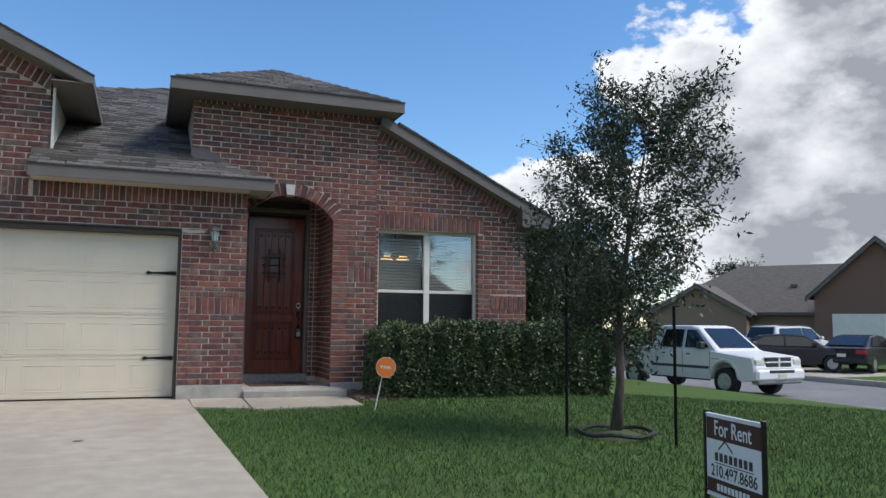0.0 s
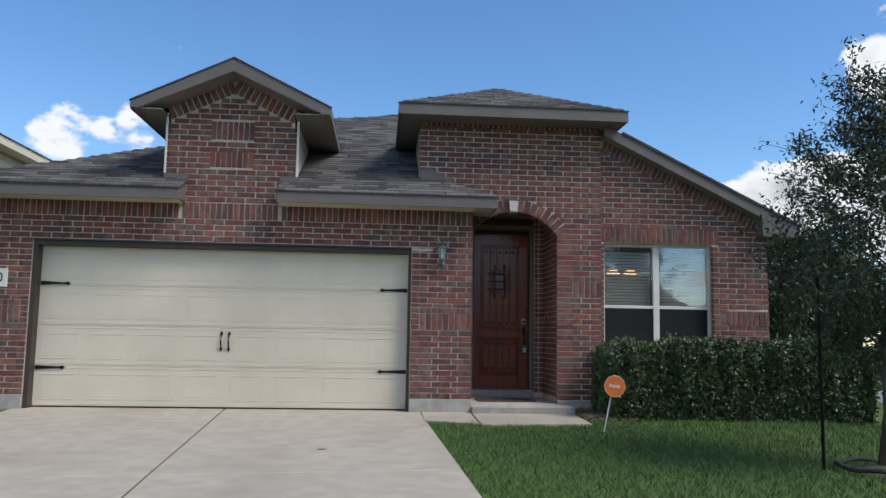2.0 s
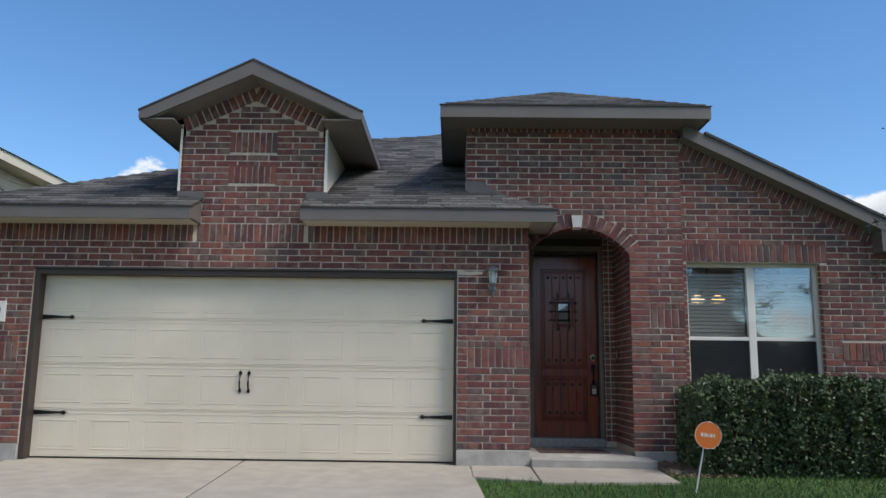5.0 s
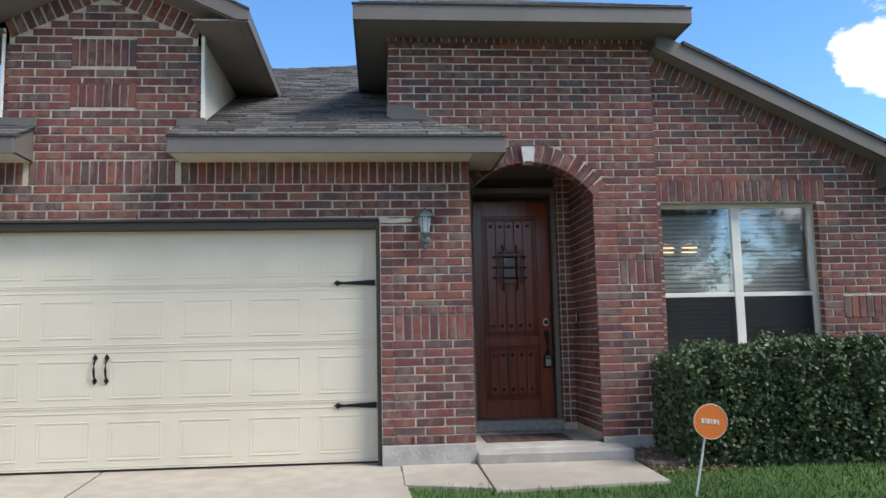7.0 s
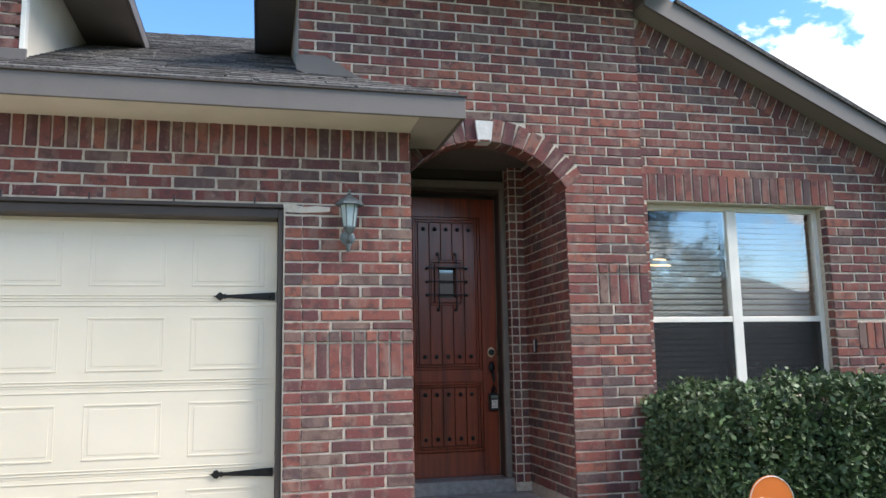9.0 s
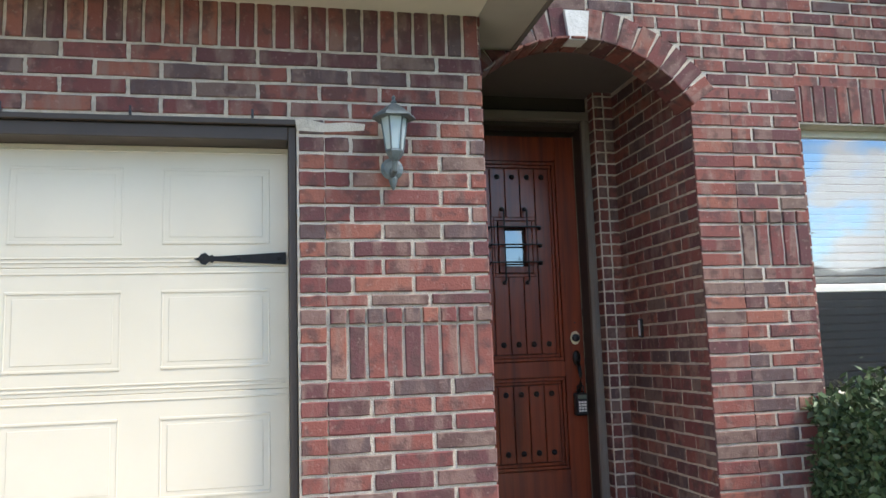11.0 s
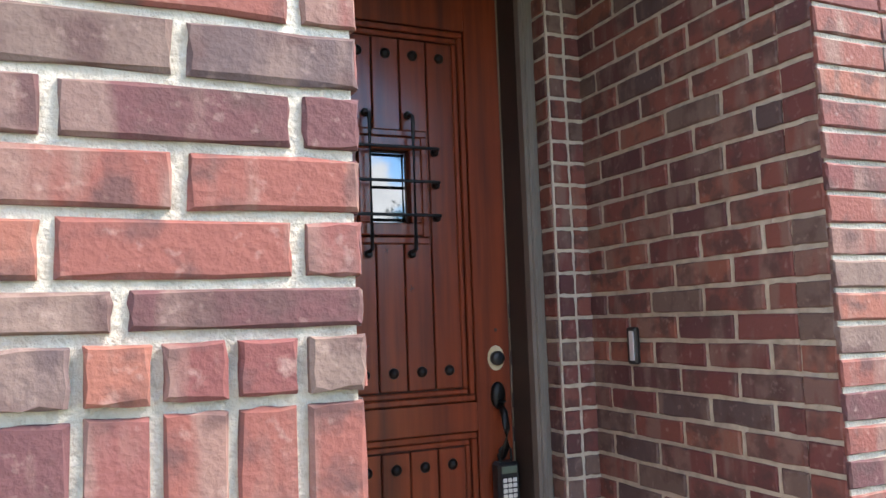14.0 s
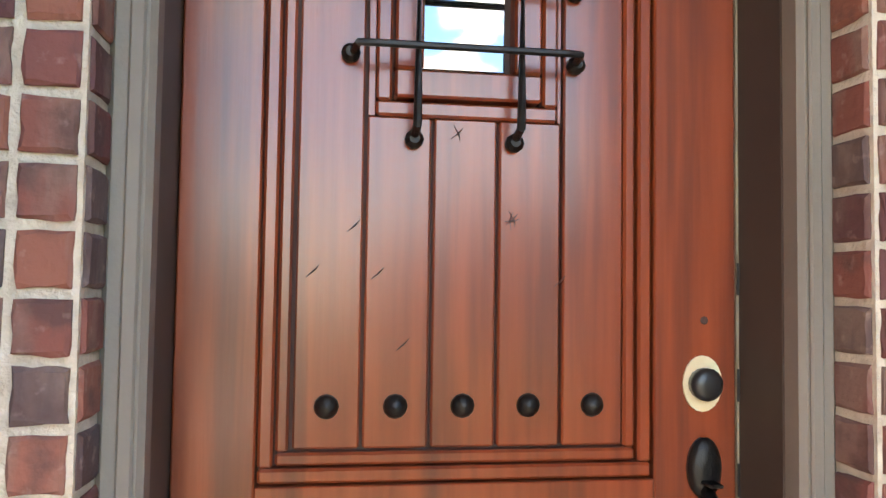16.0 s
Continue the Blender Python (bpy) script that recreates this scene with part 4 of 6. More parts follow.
def hedge(label, x0, x1, y0, y1, h, seed, dens):
    rg = np.random.default_rng(seed)
    t = thing("hedge", label, "hedge")
    zb = ground_z((x0 + x1) / 2, y0) - 0.04
    # dark twig core
    bm = bmesh.new()
    for i in range(int((x1 - x0) / 0.14)):
        px, py = rg.uniform(x0 + 0.1, x1 - 0.1), rg.uniform(y0 + 0.15, y1 - 0.1)
        add_tube(bm, [(px, py, zb), (px + rg.normal(0, .06), py + rg.normal(0, .06), zb + h * 0.45), (px + rg.normal(0, .15), py + rg.normal(0, .15), zb + h * 0.9)], [0.014, 0.010, 0.004], 5)
    part("stems", bm, TWIG, t, "dark bare stems")
    # added filler box, near-black to stand in for shade deep in the leaves
    part("inner_foliage", box((x0 + 0.13, y0 + 0.17, zb + 0.10), (x1 - 0.13, y1 - 0.10, zb + h - 0.10), 0.08), mat("deep hedge shade", (0.010, 0.018, 0.008), 0.95, col2=(0.016, 0.028, 0.010), scale=18, bump=1.0, bscale=40), t, "near-black core box coloured as the hedge's inner shade")
    n = int(dens)
    u = rg.uniform(0, 1, (n, 3))
    # gather towards the shell
    f = rg.integers(0, 5, n)
    dpt = np.abs(rg.normal(0, 0.055, n))
    u[:, 0] = np.where(f == 0, dpt / (x1 - x0), np.where(f == 1, 1 - dpt / (x1 - x0), u[:, 0]))
    u[:, 1] = np.where(f == 2, dpt / (y1 - y0), u[:, 1])
    u[:, 2] = np.where(f >= 3, 1 - dpt / h, u[:, 2])
    u[:, 1] = np.where(f == 4, np.abs(rg.normal(0, 0.07, n)), u[:, 1])
    u[:, 2] = np.where(f == 4, rg.uniform(0.02, 1, n), u[:, 2])
    px = x0 + u[:, 0] * (x1 - x0)
    bump = 0.06 * np.sin(px * 4.3 + 1) + 0.045 * np.sin(px * 9.7) + 0.04 * np.sin(px * 19 + u[:, 1] * 5) + 0.03 * np.sin(px * 31 + u[:, 2] * 9)
    z = zb + 0.04 + u[:, 2] * (h + bump * 0.7)
    y = y0 + u[:, 1] * (y1 - y0) - bump * 0.8 * u[:, 2] + 0.10 * (1 - u[:, 2]) ** 2 + 0.14 * np.clip(u[:, 2] - 0.85, 0, 1) * 4
    # rounded ends and loose shoots
    end = np.clip(1 - np.minimum(px - x0, x1 - px) / 0.32, 0, 1)
    z -= 0.16 * end ** 2 * u[:, 2]
    px += np.where(px < (x0 + x1) / 2, 1, -1) * 0.12 * np.clip(u[:, 2] - 0.7, 0, 1) * end
    z += np.where((f == 3) & (rg.uniform(0, 1, n) < 0.05), rg.uniform(0.0, 0.10, n), 0)
    px = px + rg.normal(0, 0.02, n)
    leaf_mesh("foliage", leaves(np.c_[px, y, z], rg, 0.026, 0.062, 0.6), HEDGE, parent=t)
    return t


def tree(name, label, base, height, spread, seed, nl, size, limbs=34, trunk=0.045, clear=0.28, lean=0.1):
    rg = np.random.default_rng(seed)
    t = thing(name, label, "tree")
    b = Vector(base)
    top = b + Vector((lean, 0.0, height * 0.97))
    pts = [b + Vector((lean * f * f, 0.0, height * 0.97 * f)) + Vector((rg.normal(0, 0.03), rg.normal(0, 0.03), 0)) * (f > 0) for f in (0, 0.15, 0.35, 0.55, 0.75, 1.0)]
    part("trunk", tube(pts, [trunk * 1.5, trunk, trunk * 0.85, trunk * 0.6, trunk * 0.35, 0.006], 10), BARK, t, "slender grey-brown trunk", True)
    bm = bmesh.new()
    anchor = []
    for i in range(limbs):
        f = clear + (0.97 - clear) * (i / limbs) ** 0.9
        p0 = b + Vector((lean * f * f, 0.0, height * 0.97 * f))
        a = i * 2.4 + rg.normal(0, 0.3)
        reach = spread * (0.55 + 0.6 * math.sin(math.pi * min(1, (f - clear) / (1 - clear) * 0.85 + 0.2))) * rg.uniform(0.55, 1.2)
        rise = reach * rg.uniform(0.35, 1.1)
        d = Vector((math.cos(a), math.sin(a), 0))
        ps = [p0, p0 + d * reach * 0.4 + Vector((0, 0, rise * 0.3)), p0 + d * reach * 0.75 + Vector((rg.normal(0, .06), rg.normal(0, .06), rise * 0.65)), p0 + d * reach + Vector((rg.normal(0, .1), rg.normal(0, .1), rise))]
        add_tube(bm, ps, [trunk * 0.4 * (1.1 - f), trunk * 0.28 * (1.1 - f), 0.006, 0.003], 6)
        for q in np.linspace(0.22, 1.0, 11):
            k = min(2, int(q * 3))
            c = ps[k].lerp(ps[k + 1], q * 3 - k)
            e = c + Vector((rg.normal(0, .16), rg.normal(0, .16), rg.normal(0.05, .14))) * (spread / 0.9)
            add_tube(bm, [c, e], [0.004, 0.002], 4)
            anchor += [c, c.lerp(e, 0.5), e]
    part("branchwork", bm, BARK, t, "thin bare twigs and limbs")
    an = np.array([list(p) for p in anchor])
    c = an[rg.integers(0, len(an), nl)] + rg.normal(0, 0.055 * spread / 0.9, (nl, 3))
    leaf_mesh("crown", leaves(c, rg, size * 0.6, size * 1.25, 0.38, 0.2), LEAF, parent=t)
    return t


def leaf_litter():
    rg = np.random.default_rng(9)
    n = 900
    x, y = rg.uniform(1.42, 2.1, n), rg.uniform(-0.75, 0.36, n)
    z = np.full(n, 0.012)
    v = leaves(np.c_[x, y, z], rg, 0.02, 0.06, 0.6)
    v[:, :, 2] = np.where(y < -0.44, -0.018, 0.022)[:, None] + 0.35 * (v[:, :, 2] - 0.012) + rg.uniform(0, 0.02, n)[:, None]
    leaf_mesh("leaf_litter", v, mat("dry leaves", (0.24, 0.155, 0.10), 0.9, col2=(0.13, 0.08, 0.05), scale=8, rnd="island", spread=0.5), "dry brown leaves on bare soil beside the step", "leaf litter")
    s = obj("soil_bed", box((1.425, -0.44, -0.2), (2.05, 0.369, 0.022), 0.02), mat("bed soil", (0.22, 0.17, 0.12), 0.95, col2=(0.12, 0.09, 0.065), scale=14, bump=0.9, bscale=50))
    setting(s, "bare soil bed beside the entry", "soil")

# ---- fixtures of the front ----


def garage_door():
    t = setting(thing("garage_door_1", "closed cream sectional garage door with black strap hinges", "garage door"), "", "")
    x0, x1, h, y = -5.735, -0.861, 2.114, 0.16
    sec = h / 4
    nc = 8
    cw = (x1 - x0) / nc
    for r in range(4):
        z = r * sec
        s = part("section", box((x0, y, z + 0.001 + (0.015 if r == 0 else 0)), (x1, y + 0.045, z + sec - 0.0005), 0.002), CREAM, t)
        for q in (0.018, 0.036, sec - 0.03):
            part("rib", box((x0 + 0.01, y - 0.004, z + q), (x1 - 0.01, y, z + q + 0.008), 0.002), CREAM, s)
        for c in range(nc):
            a, b = x0 + c * cw + 0.080, x0 + (c + 1) * cw - 0.080
            z0, z1 = z + 0.098, z + sec - 0.098
            bm = bmesh.new()
            w = 0.012
            for lo, hi, pr in (((a, z0), (b, z0 + w), 0.0045), ((a, z1 - w), (b, z1), 0.0045), ((a, z0 + w), (a + 0.008, z1 - w), 0.0018), ((b - 0.008, z0 + w), (b, z1 - w), 0.0018)):
                add_box(bm, (lo[0], y - pr, lo[1]), (hi[0], y + 0.001, hi[1]), 0.0016)
            add_box(bm, (a + 0.03, y - 0.002, z0 + 0.03), (b - 0.03, y + 0.001, z1 - 0.03), 0.0018)
            part("panel", bm, CREAM, s)
    part("bottom_seal", box((x0, y + 0.002, 0.001), (x1, y + 0.04, 0.015), 0.003), BLACK, t, "black rubber seal")
    for z in (1.618, 0.512):
        for sx, xe in ((1, x0 + 0.01), (-1, x1 - 0.01)):
            hgl = 0.39
            half = [(0.0, 0.027), (hgl - 0.085, 0.010), (hgl - 0.080, 0.018), (hgl - 0.066, 0.012), (hgl - 0.050, 0.027), (hgl - 0.032, 0.021), (hgl - 0.022, 0.007)]
            p = [(xe + sx * q, y - 0.008, z - e) for q, e in half] + [(xe + sx * hgl, y - 0.008, z)] + [(xe + sx * q, y - 0.008, z + e) for q, e in half[::-1]]
            s = part("strap_hinge", prism(p, (0, -1, 0), 0.006), IRON, t, "black arrow-tipped strap hinge")
            for q in (0.03, 0.2, 0.36):
                part("stud", lathe([(0.009, 0.0), (0.006, 0.004)], 8, (xe + sx * q, y - 0.0142, z), "y"), IRON, s)
    for xh in (-3.345, -3.245):
        s = part("pull_handle", tube([(xh, y - 0.012, 0.970), (xh, y - 0.03, 0.945), (xh, y - 0.045, 0.885), (xh, y - 0.03, 0.825), (xh, y - 0.012, 0.80)], [0.008, 0.010, 0.012, 0.010, 0.008], 8), IRON, t, "black iron pull")
        for z in (0.985, 0.785):
            part("plate", prism([(xh - 0.022, y - 0.002, z), (xh, y - 0.002, z - 0.035), (xh + 0.022, y - 0.002, z), (xh, y - 0.002, z + 0.035)], (0, -1, 0), 0.011), IRON, s)
    f = setting(thing("garage_frame", "dark brown painted garage door frame", "door frame"), "", "")
    part("jamb", box((OX0 + 0.002, 0.02, 0.0), (x0 + 0.0, 0.215, OZ - 0.012), 0.004), JAMB, f)
    part("jamb", box((x1, 0.02, 0.0), (OX1 - 0.002, 0.215, OZ - 0.012), 0.004), JAMB, f)
    part("head", box((x0, 0.02, h - 0.0), (x1, 0.215, OZ - 0.012), 0.004), JAMB, f)
    part("inner_wall", box((OX0, 0.22, 0.0), (OX1, 0.30, 2.3)), JAMB, f)


GLASSL = mat("lamp seeded glass", (0.42, 0.50, 0.50), 0.18, col2=(0.36, 0.44, 0.45), scale=9, spec=0.6)
VERD = mat("weathered grey-green metal", (0.15, 0.175, 0.178), 0.55, 0.5, col2=(0.095, 0.115, 0.118), scale=25, bump=0.2)


def wall_lantern(x, z, group):
    t = thing("wall_lantern", "weathered grey-green coach lantern on the brick", "wall lamp", pose(x, -0.01, z), group)
    part("backplate", lathe([(0.045, 0.0), (0.05, 0.006), (0.035, 0.016), (0.012, 0.022)], 14, (0, 0, -0.20), "y"), VERD, t)
    part("arm", tube([(0, -0.01, -0.20), (0, -0.05, -0.235), (0, -0.095, -0.225), (0, -0.105, -0.175)], [0.012, 0.011, 0.011, 0.012], 8), VERD, t)
    part("scroll", lathe([(0.004, -0.30), (0.014, -0.275), (0.02, -0.25), (0.011, -0.235), (0.017, -0.225)], 10, (0, -0.035, 0)), VERD, t)
    part("base", lathe([(0.018, -0.185), (0.032, -0.165), (0.04, -0.15), (0.037, -0.14)], 6, (0, -0.105, 0)), VERD, t)
    part("glass", lathe([(0.036, -0.142), (0.056, 0.0)], 6, (0, -0.105, 0)), GLASSL, t, "cloudy lamp glass")
    for k in range(6):
        a = 2 * math.pi * k / 6
        c, s = math.cos(a), math.sin(a)
        part("rib", tube([(0.037 * c, -0.105 + 0.037 * s, -0.142), (0.057 * c, -0.105 + 0.057 * s, 0.002)], 0.004, 5), VERD, t)
    part("roof", lathe([(0.096, -0.004), (0.090, 0.008), (0.055, 0.035), (0.03, 0.052), (0.014, 0.062)], 6, (0, -0.105, 0)), VERD, t)
    part("finial", lathe([(0.01, 0.06), (0.014, 0.07), (0.006, 0.08), (0.009, 0.09), (0.002, 0.102)], 8, (0, -0.105, 0)), VERD, t)


def number_plaque():
    t = thing("house_number_plaque", "white rectangular plaque with black house number", "house number")
    part("plate", box((-6.496, -0.028, 1.541), (-6.078, -0.006, 1.785), 0.006), WHITE, t)
    for a, b in (((-6.488, 1.549), (-6.086, 1.556)), ((-6.488, 1.770), (-6.086, 1.777))):
        part("rim", box((a[0], -0.031, a[1]), (b[0], -0.028, b[1]), 0.001), WHITE, t)
    for k, ch in enumerate("8630"):
        text_mesh("digit", ch, 0.165, BLACK, pose(-6.405 + 0.079 * k, -0.0285, 1.663, 90), t, 0.0012, 0.066, 0.0025)


def front_window():
    x0, x1, z0, z1 = WIN
    y = 0.555
    t = setting(thing("window_1", "white vinyl twin sash window with closed blinds", "window"), "", "")
    f = 0.042
    xm = (x0 + x1) / 2
    zr = 1.475
    part("frame_head", box((x0, y, z1 - f), (x1, y + 0.07, z1), 0.004), WHITE, t)
    part("frame_sill", box((x0, y - 0.015, z0), (x1, y + 0.07, z0 + f), 0.004), WHITE, t)
    for a, b in ((x0, x0 + f), (x1 - f, x1), (xm - 0.045, xm + 0.045)):
        part("frame_stile", box((a, y, z0 + f), (b, y + 0.07, z1 - f), 0.004), WHITE, t)
    gl = bpy.data.materials.new("window glass")
    gl.use_nodes = True
    b = gl.node_tree.nodes["Principled BSDF"]
    b.inputs["Base Color"].default_value = (0.9, 0.95, 0.95, 1)
    b.inputs["Roughness"].default_value = 0.02
    b.inputs["Transmission Weight"].default_value = 1.0
    b.inputs["IOR"].default_value = 2.25
    SCREEN = mat("dark screen mesh", (0.014, 0.015, 0.017), 0.5, spec=0.3)
    SCREEN.node_tree.nodes["Principled BSDF"].inputs["Alpha"].default_value = 0.5
    blind = mat("grey-white blind slats", (0.56, 0.57, 0.56), 0.5, col2=(0.50, 0.51, 0.50), scale=6)
    for a, c in ((x0 + f, xm - 0.045), (xm + 0.045, x1 - f)):
        part("meeting_rail", box((a, y + 0.004, zr - 0.022), (c, y + 0.06, zr + 0.022), 0.003), WHITE, t)
        for lo, hi, yy in ((zr + 0.022, z1 - f, 0.022), (z0 + f, zr - 0.022, 0.034)):
            p = part("pane", box((a, y + yy, lo), (c, y + yy + 0.004, hi)), gl, t, "reflecting window pane")
            p.visible_shadow = False
        part("insect_screen", box((a, y + 0.012, z0 + f), (c, y + 0.016, zr - 0.022)), SCREEN, t, "dark insect screen")
        for k in range(30):
            z = z0 + f + 0.03 + k * 0.046
            if z < z1 - f - 0.03:
                s = part("blind_slat", box((a + 0.005, -0.022, -0.0012), (c - 0.005, 0.022, 0.0012)), blind, t)
                s.matrix_basis = pose(0, y + 0.13, z, -46, 0, 0)
    rm = setting(obj("room_back", box((x0 - 0.2, y + 2.6, z0 - 0.2), (x1 + 0.8, y + 2.7, z1 + 0.3)), mat("dim room wall", (0.34, 0.33, 0.31), 0.9)), "dim room wall behind the blinds", "wall")
    # inside light with two amber glass shades
    lt = thing("pendant_lamp", "lit amber two-shade ceiling lamp inside the room", "ceiling lamp")
    glow = mat("lit amber glass", (1.0, 0.55, 0.22), 0.4, emit=2.2)
    for k, xx in enumerate((2.52, 2.80)):
        part("shade", lathe([(0.03, 0.08), (0.08, 0.04), (0.105, 0.0), (0.09, -0.02)], 14, (xx, 1.80, 2.06)), glow, lt, "glowing amber glass shade")
    part("stem", tube([(2.52, 1.80, 2.16), (2.66, 1.80, 2.21), (2.80, 1.80, 2.16)], 0.008, 6), IRON, lt)
    part("rod", tube([(2.66, 1.80, 2.21), (2.66, 1.80, 2.7)], 0.007, 6), IRON, lt)


DOOR_AT = pose(-0.013, 0.036, -0.009)


def front_door():
    t = setting(thing("door_1", "closed stained wooden front door with planks, studs and iron grille", "door", DOOR_AT), "", "")
    y = 1.575
    x0, x1, z0, z1 = 0.219, 1.090, 0.215, 2.63
    xa, xb = 0.338, 0.952          # inner edges of the stiles
    pa, pb = 0.388, 0.906          # plank field
    part("stile", box((x0, y, z0), (xa, y + 0.045, z1), 0.003), WOOD, t)
    part("stile", box((xb, y, z0), (x1, y + 0.045, z1), 0.003), WOOD, t)
    part("lock_rail", box((xa, y, 1.012), (xb, y + 0.045, 1.113), 0.002), WOOD, t)
    part("bottom_rail", box((xa, y, z0), (xb, y + 0.045, 0.42), 0.002), WOOD, t)
    part("top_rail", box((xa, y, 2.46), (xb, y + 0.045, z1), 0.002), WOOD, t)
    part("panel_back", box((xa, y + 0.03, 0.42), (xb, y + 0.044, 2.46)), GROOVE, t)
    for lo, hi in ((1.113, 2.46), (0.42, 1.012)):
        # two steps of moulding round each field
        for inset, yy, w in ((0.003, 0.004, 0.022), (0.028, 0.010, 0.019)):
            a, b, c, d = xa + inset, xb - inset, lo + inset, hi - inset
            part("moulding", box((a, y + yy, c), (b, y + 0.032, c + w), 0.004), WOOD, t)
            part("moulding", box((a, y + yy, d - w), (b, y + 0.032, d), 0.004), WOOD, t)
            part("moulding", box((a, y + yy, c + w + 0.001), (a + w, y + 0.032, d - w - 0.001), 0.004), WOOD, t)
            part("moulding", box((b - w, y + yy, c + w + 0.001), (b, y + 0.032, d - w - 0.001), 0.004), WOOD, t)
        pw = (pb - pa) / 5
        for i in range(5):
            bm = bmesh.new()
            a, b = pa + i * pw + 0.0025, pa + (i + 1) * pw - 0.0025
            if lo > 1 and 0 < i < 4:
                add_box(bm, (a, y + 0.012, lo + 0.052), (b, y + 0.034, 1.672), 0.003)
                add_box(bm, (a, y + 0.012, 2.075), (b, y + 0.034, hi - 0.052), 0.003)
            else:
                add_box(bm, (a, y + 0.012, lo + 0.052), (b, y + 0.034, hi - 0.052), 0.003)
            part("plank", bm, WOOD, t)
            for z in ((1.228, 2.35) if lo > 1 else (0.905, 0.53)):
                part("stud", lathe([(0.019, 0.0), (0.017, 0.006), (0.010, 0.013), (0.002, 0.016)], 12, ((a + b) / 2, y + 0.012, z), "y"), IRON, t, "black domed clavos stud", True)
    # speakeasy window
    fx0, fx1, fz0, fz1 = 0.506, 0.793, 1.672, 2.075
    for a, b in ((pa + pw + 0.0025, fx0 - 0.001), (fx1 + 0.001, pb - pw - 0.0025)):
        if b - a > 0.004:
            part("plank_edge", box((a, y + 0.012, fz0 - 0.0), (b, y + 0.034, fz1), 0.001), WOOD, t)
    for inset, yy, w in ((0.0, 0.006, 0.024), (0.028, -0.004, 0.044)):
        a, b, c, d = fx0 + inset, fx1 - inset, fz0 + inset, fz1 - inset
        for bx in (((a, c), (b, c + w)), ((a, d - w), (b, d)), ((a, c + w), (a + w, d - w)), ((b - w, c + w), (b, d - w))):
            part("speakeasy_frame", box((bx[0][0], y + yy, bx[0][1]), (bx[1][0], y + 0.04, bx[1][1]), 0.004), WOOD, t)
    mir = mat("door glass", (0.20, 0.205, 0.21), 0.03, 0.95)
    part("glass", box((fx0 + 0.072, y + 0.016, fz0 + 0.072), (fx1 - 0.085, y + 0.02, fz1 - 0.085)), mir, t, "small reflecting glass pane")
    yb = y - 0.052
    for z in (1.765, 1.882, 2.0):
        part("grille_bar", tube([(0.468, y + 0.004, z), (0.476, yb, z), (0.50, yb - 0.002, z), (0.79, yb - 0.002, z), (0.812, yb, z), (0.82, y + 0.004, z)], 0.0058, 7), IRON, t)
        for xx in (0.466, 0.822):
            part("boss", lathe([(0.014, 0.0), (0.015, 0.012), (0.008, 0.02)], 10, (xx, y + 0.012, z), "y"), IRON, t)
    for x in (0.565, 0.723):
        part("grille_bar", tube([(x, y + 0.004, 1.640), (x, yb + 0.012, 1.650), (x, yb + 0.010, 1.68), (x, yb + 0.010, 2.09), (x, yb + 0.012, 2.115), (x, y + 0.004, 2.125)], 0.0068, 7), IRON, t)
        for z in (1.636, 2.128):
            part("boss", lathe([(0.014, 0.0), (0.015, 0.012), (0.008, 0.02)], 10, (x, y + 0.012, z), "y"), IRON, t)
    # knots and checks in the wood
    for kx, kz, n in ((0.722, 1.516, 4), (0.415, 1.43, 1), (0.513, 1.428, 1), (0.553, 1.32, 1), (0.633, 1.648, 2), (0.33, 1.36, 1), (0.475, 1.50, 1), (0.80, 1.42, 1), (0.27, 1.58, 1)):
        bm = bmesh.new()
        for i in range(n):
            a = 0.7 + 1.3 * i
            c, s = math.cos(a) * 0.012, math.sin(a) * 0.012
            add_tube(bm, [(kx - c, y + 0.0118, kz - s), (kx + 0.3 * s, y + 0.0112, kz + 0.2 * c), (kx + c, y + 0.0118, kz + s * 1.3)], [0.0006, 0.0013, 0.0006], 4)
        part("check", bm, GROOVE, t, "dark crack round a knot")
    # locks
    lx = 1.032
    d = part("deadbolt", lathe([(0.033, 0.0), (0.033, 0.003)], 20, (lx, y - 0.0, 1.262), "y"), BRASS, t, "worn brass rose")
    d.matrix_basis = Matrix.Translation((0, 0, 1.262)) @ Matrix.Diagonal((1, 1, 1.35, 1)) @ Matrix.Translation((0, 0, -1.262))
    part("cylinder", lathe([(0.025, 0.0035), (0.026, 0.02), (0.018, 0.026), (0.005, 0.027)], 16, (lx, y, 1.262), "y"), BLACK, t, "black deadbolt", True)
    part("spy_hole", lathe([(0.007, 0.0), (0.005, 0.001)], 8, (lx + 0.004, y, 1.362), "y"), GROOVE, t)
    hs = part("handle_set", lathe([(0.027, 0.0), (0.028, 0.010), (0.020, 0.018), (0.004, 0.020)], 18, (lx, y, 0.0), "y"), IRON, t, "black grip handle", True)
    hs.matrix_basis = Matrix.Translation((0, 0, 1.130)) @ Matrix.Diagonal((1, 1, 1.75, 1))
    part("grip", tube([(lx, y - 0.012, 1.10), (lx, y - 0.045, 1.075), (lx, y - 0.062, 1.02), (lx, y - 0.055, 0.96), (lx, y - 0.03, 0.925), (lx, y - 0.008, 0.915)], [0.010, 0.013, 0.012, 0.012, 0.012, 0.015], 10), IRON, t, "", True)
    part("thumb_latch", box((lx - 0.011, y - 0.05, 1.108), (lx + 0.011, y - 0.012, 1.114), 0.002), IRON, t)
    lb = thing("lockbox", "black key lockbox with white keypad hung on the door handle", "lockbox", DOOR_AT)
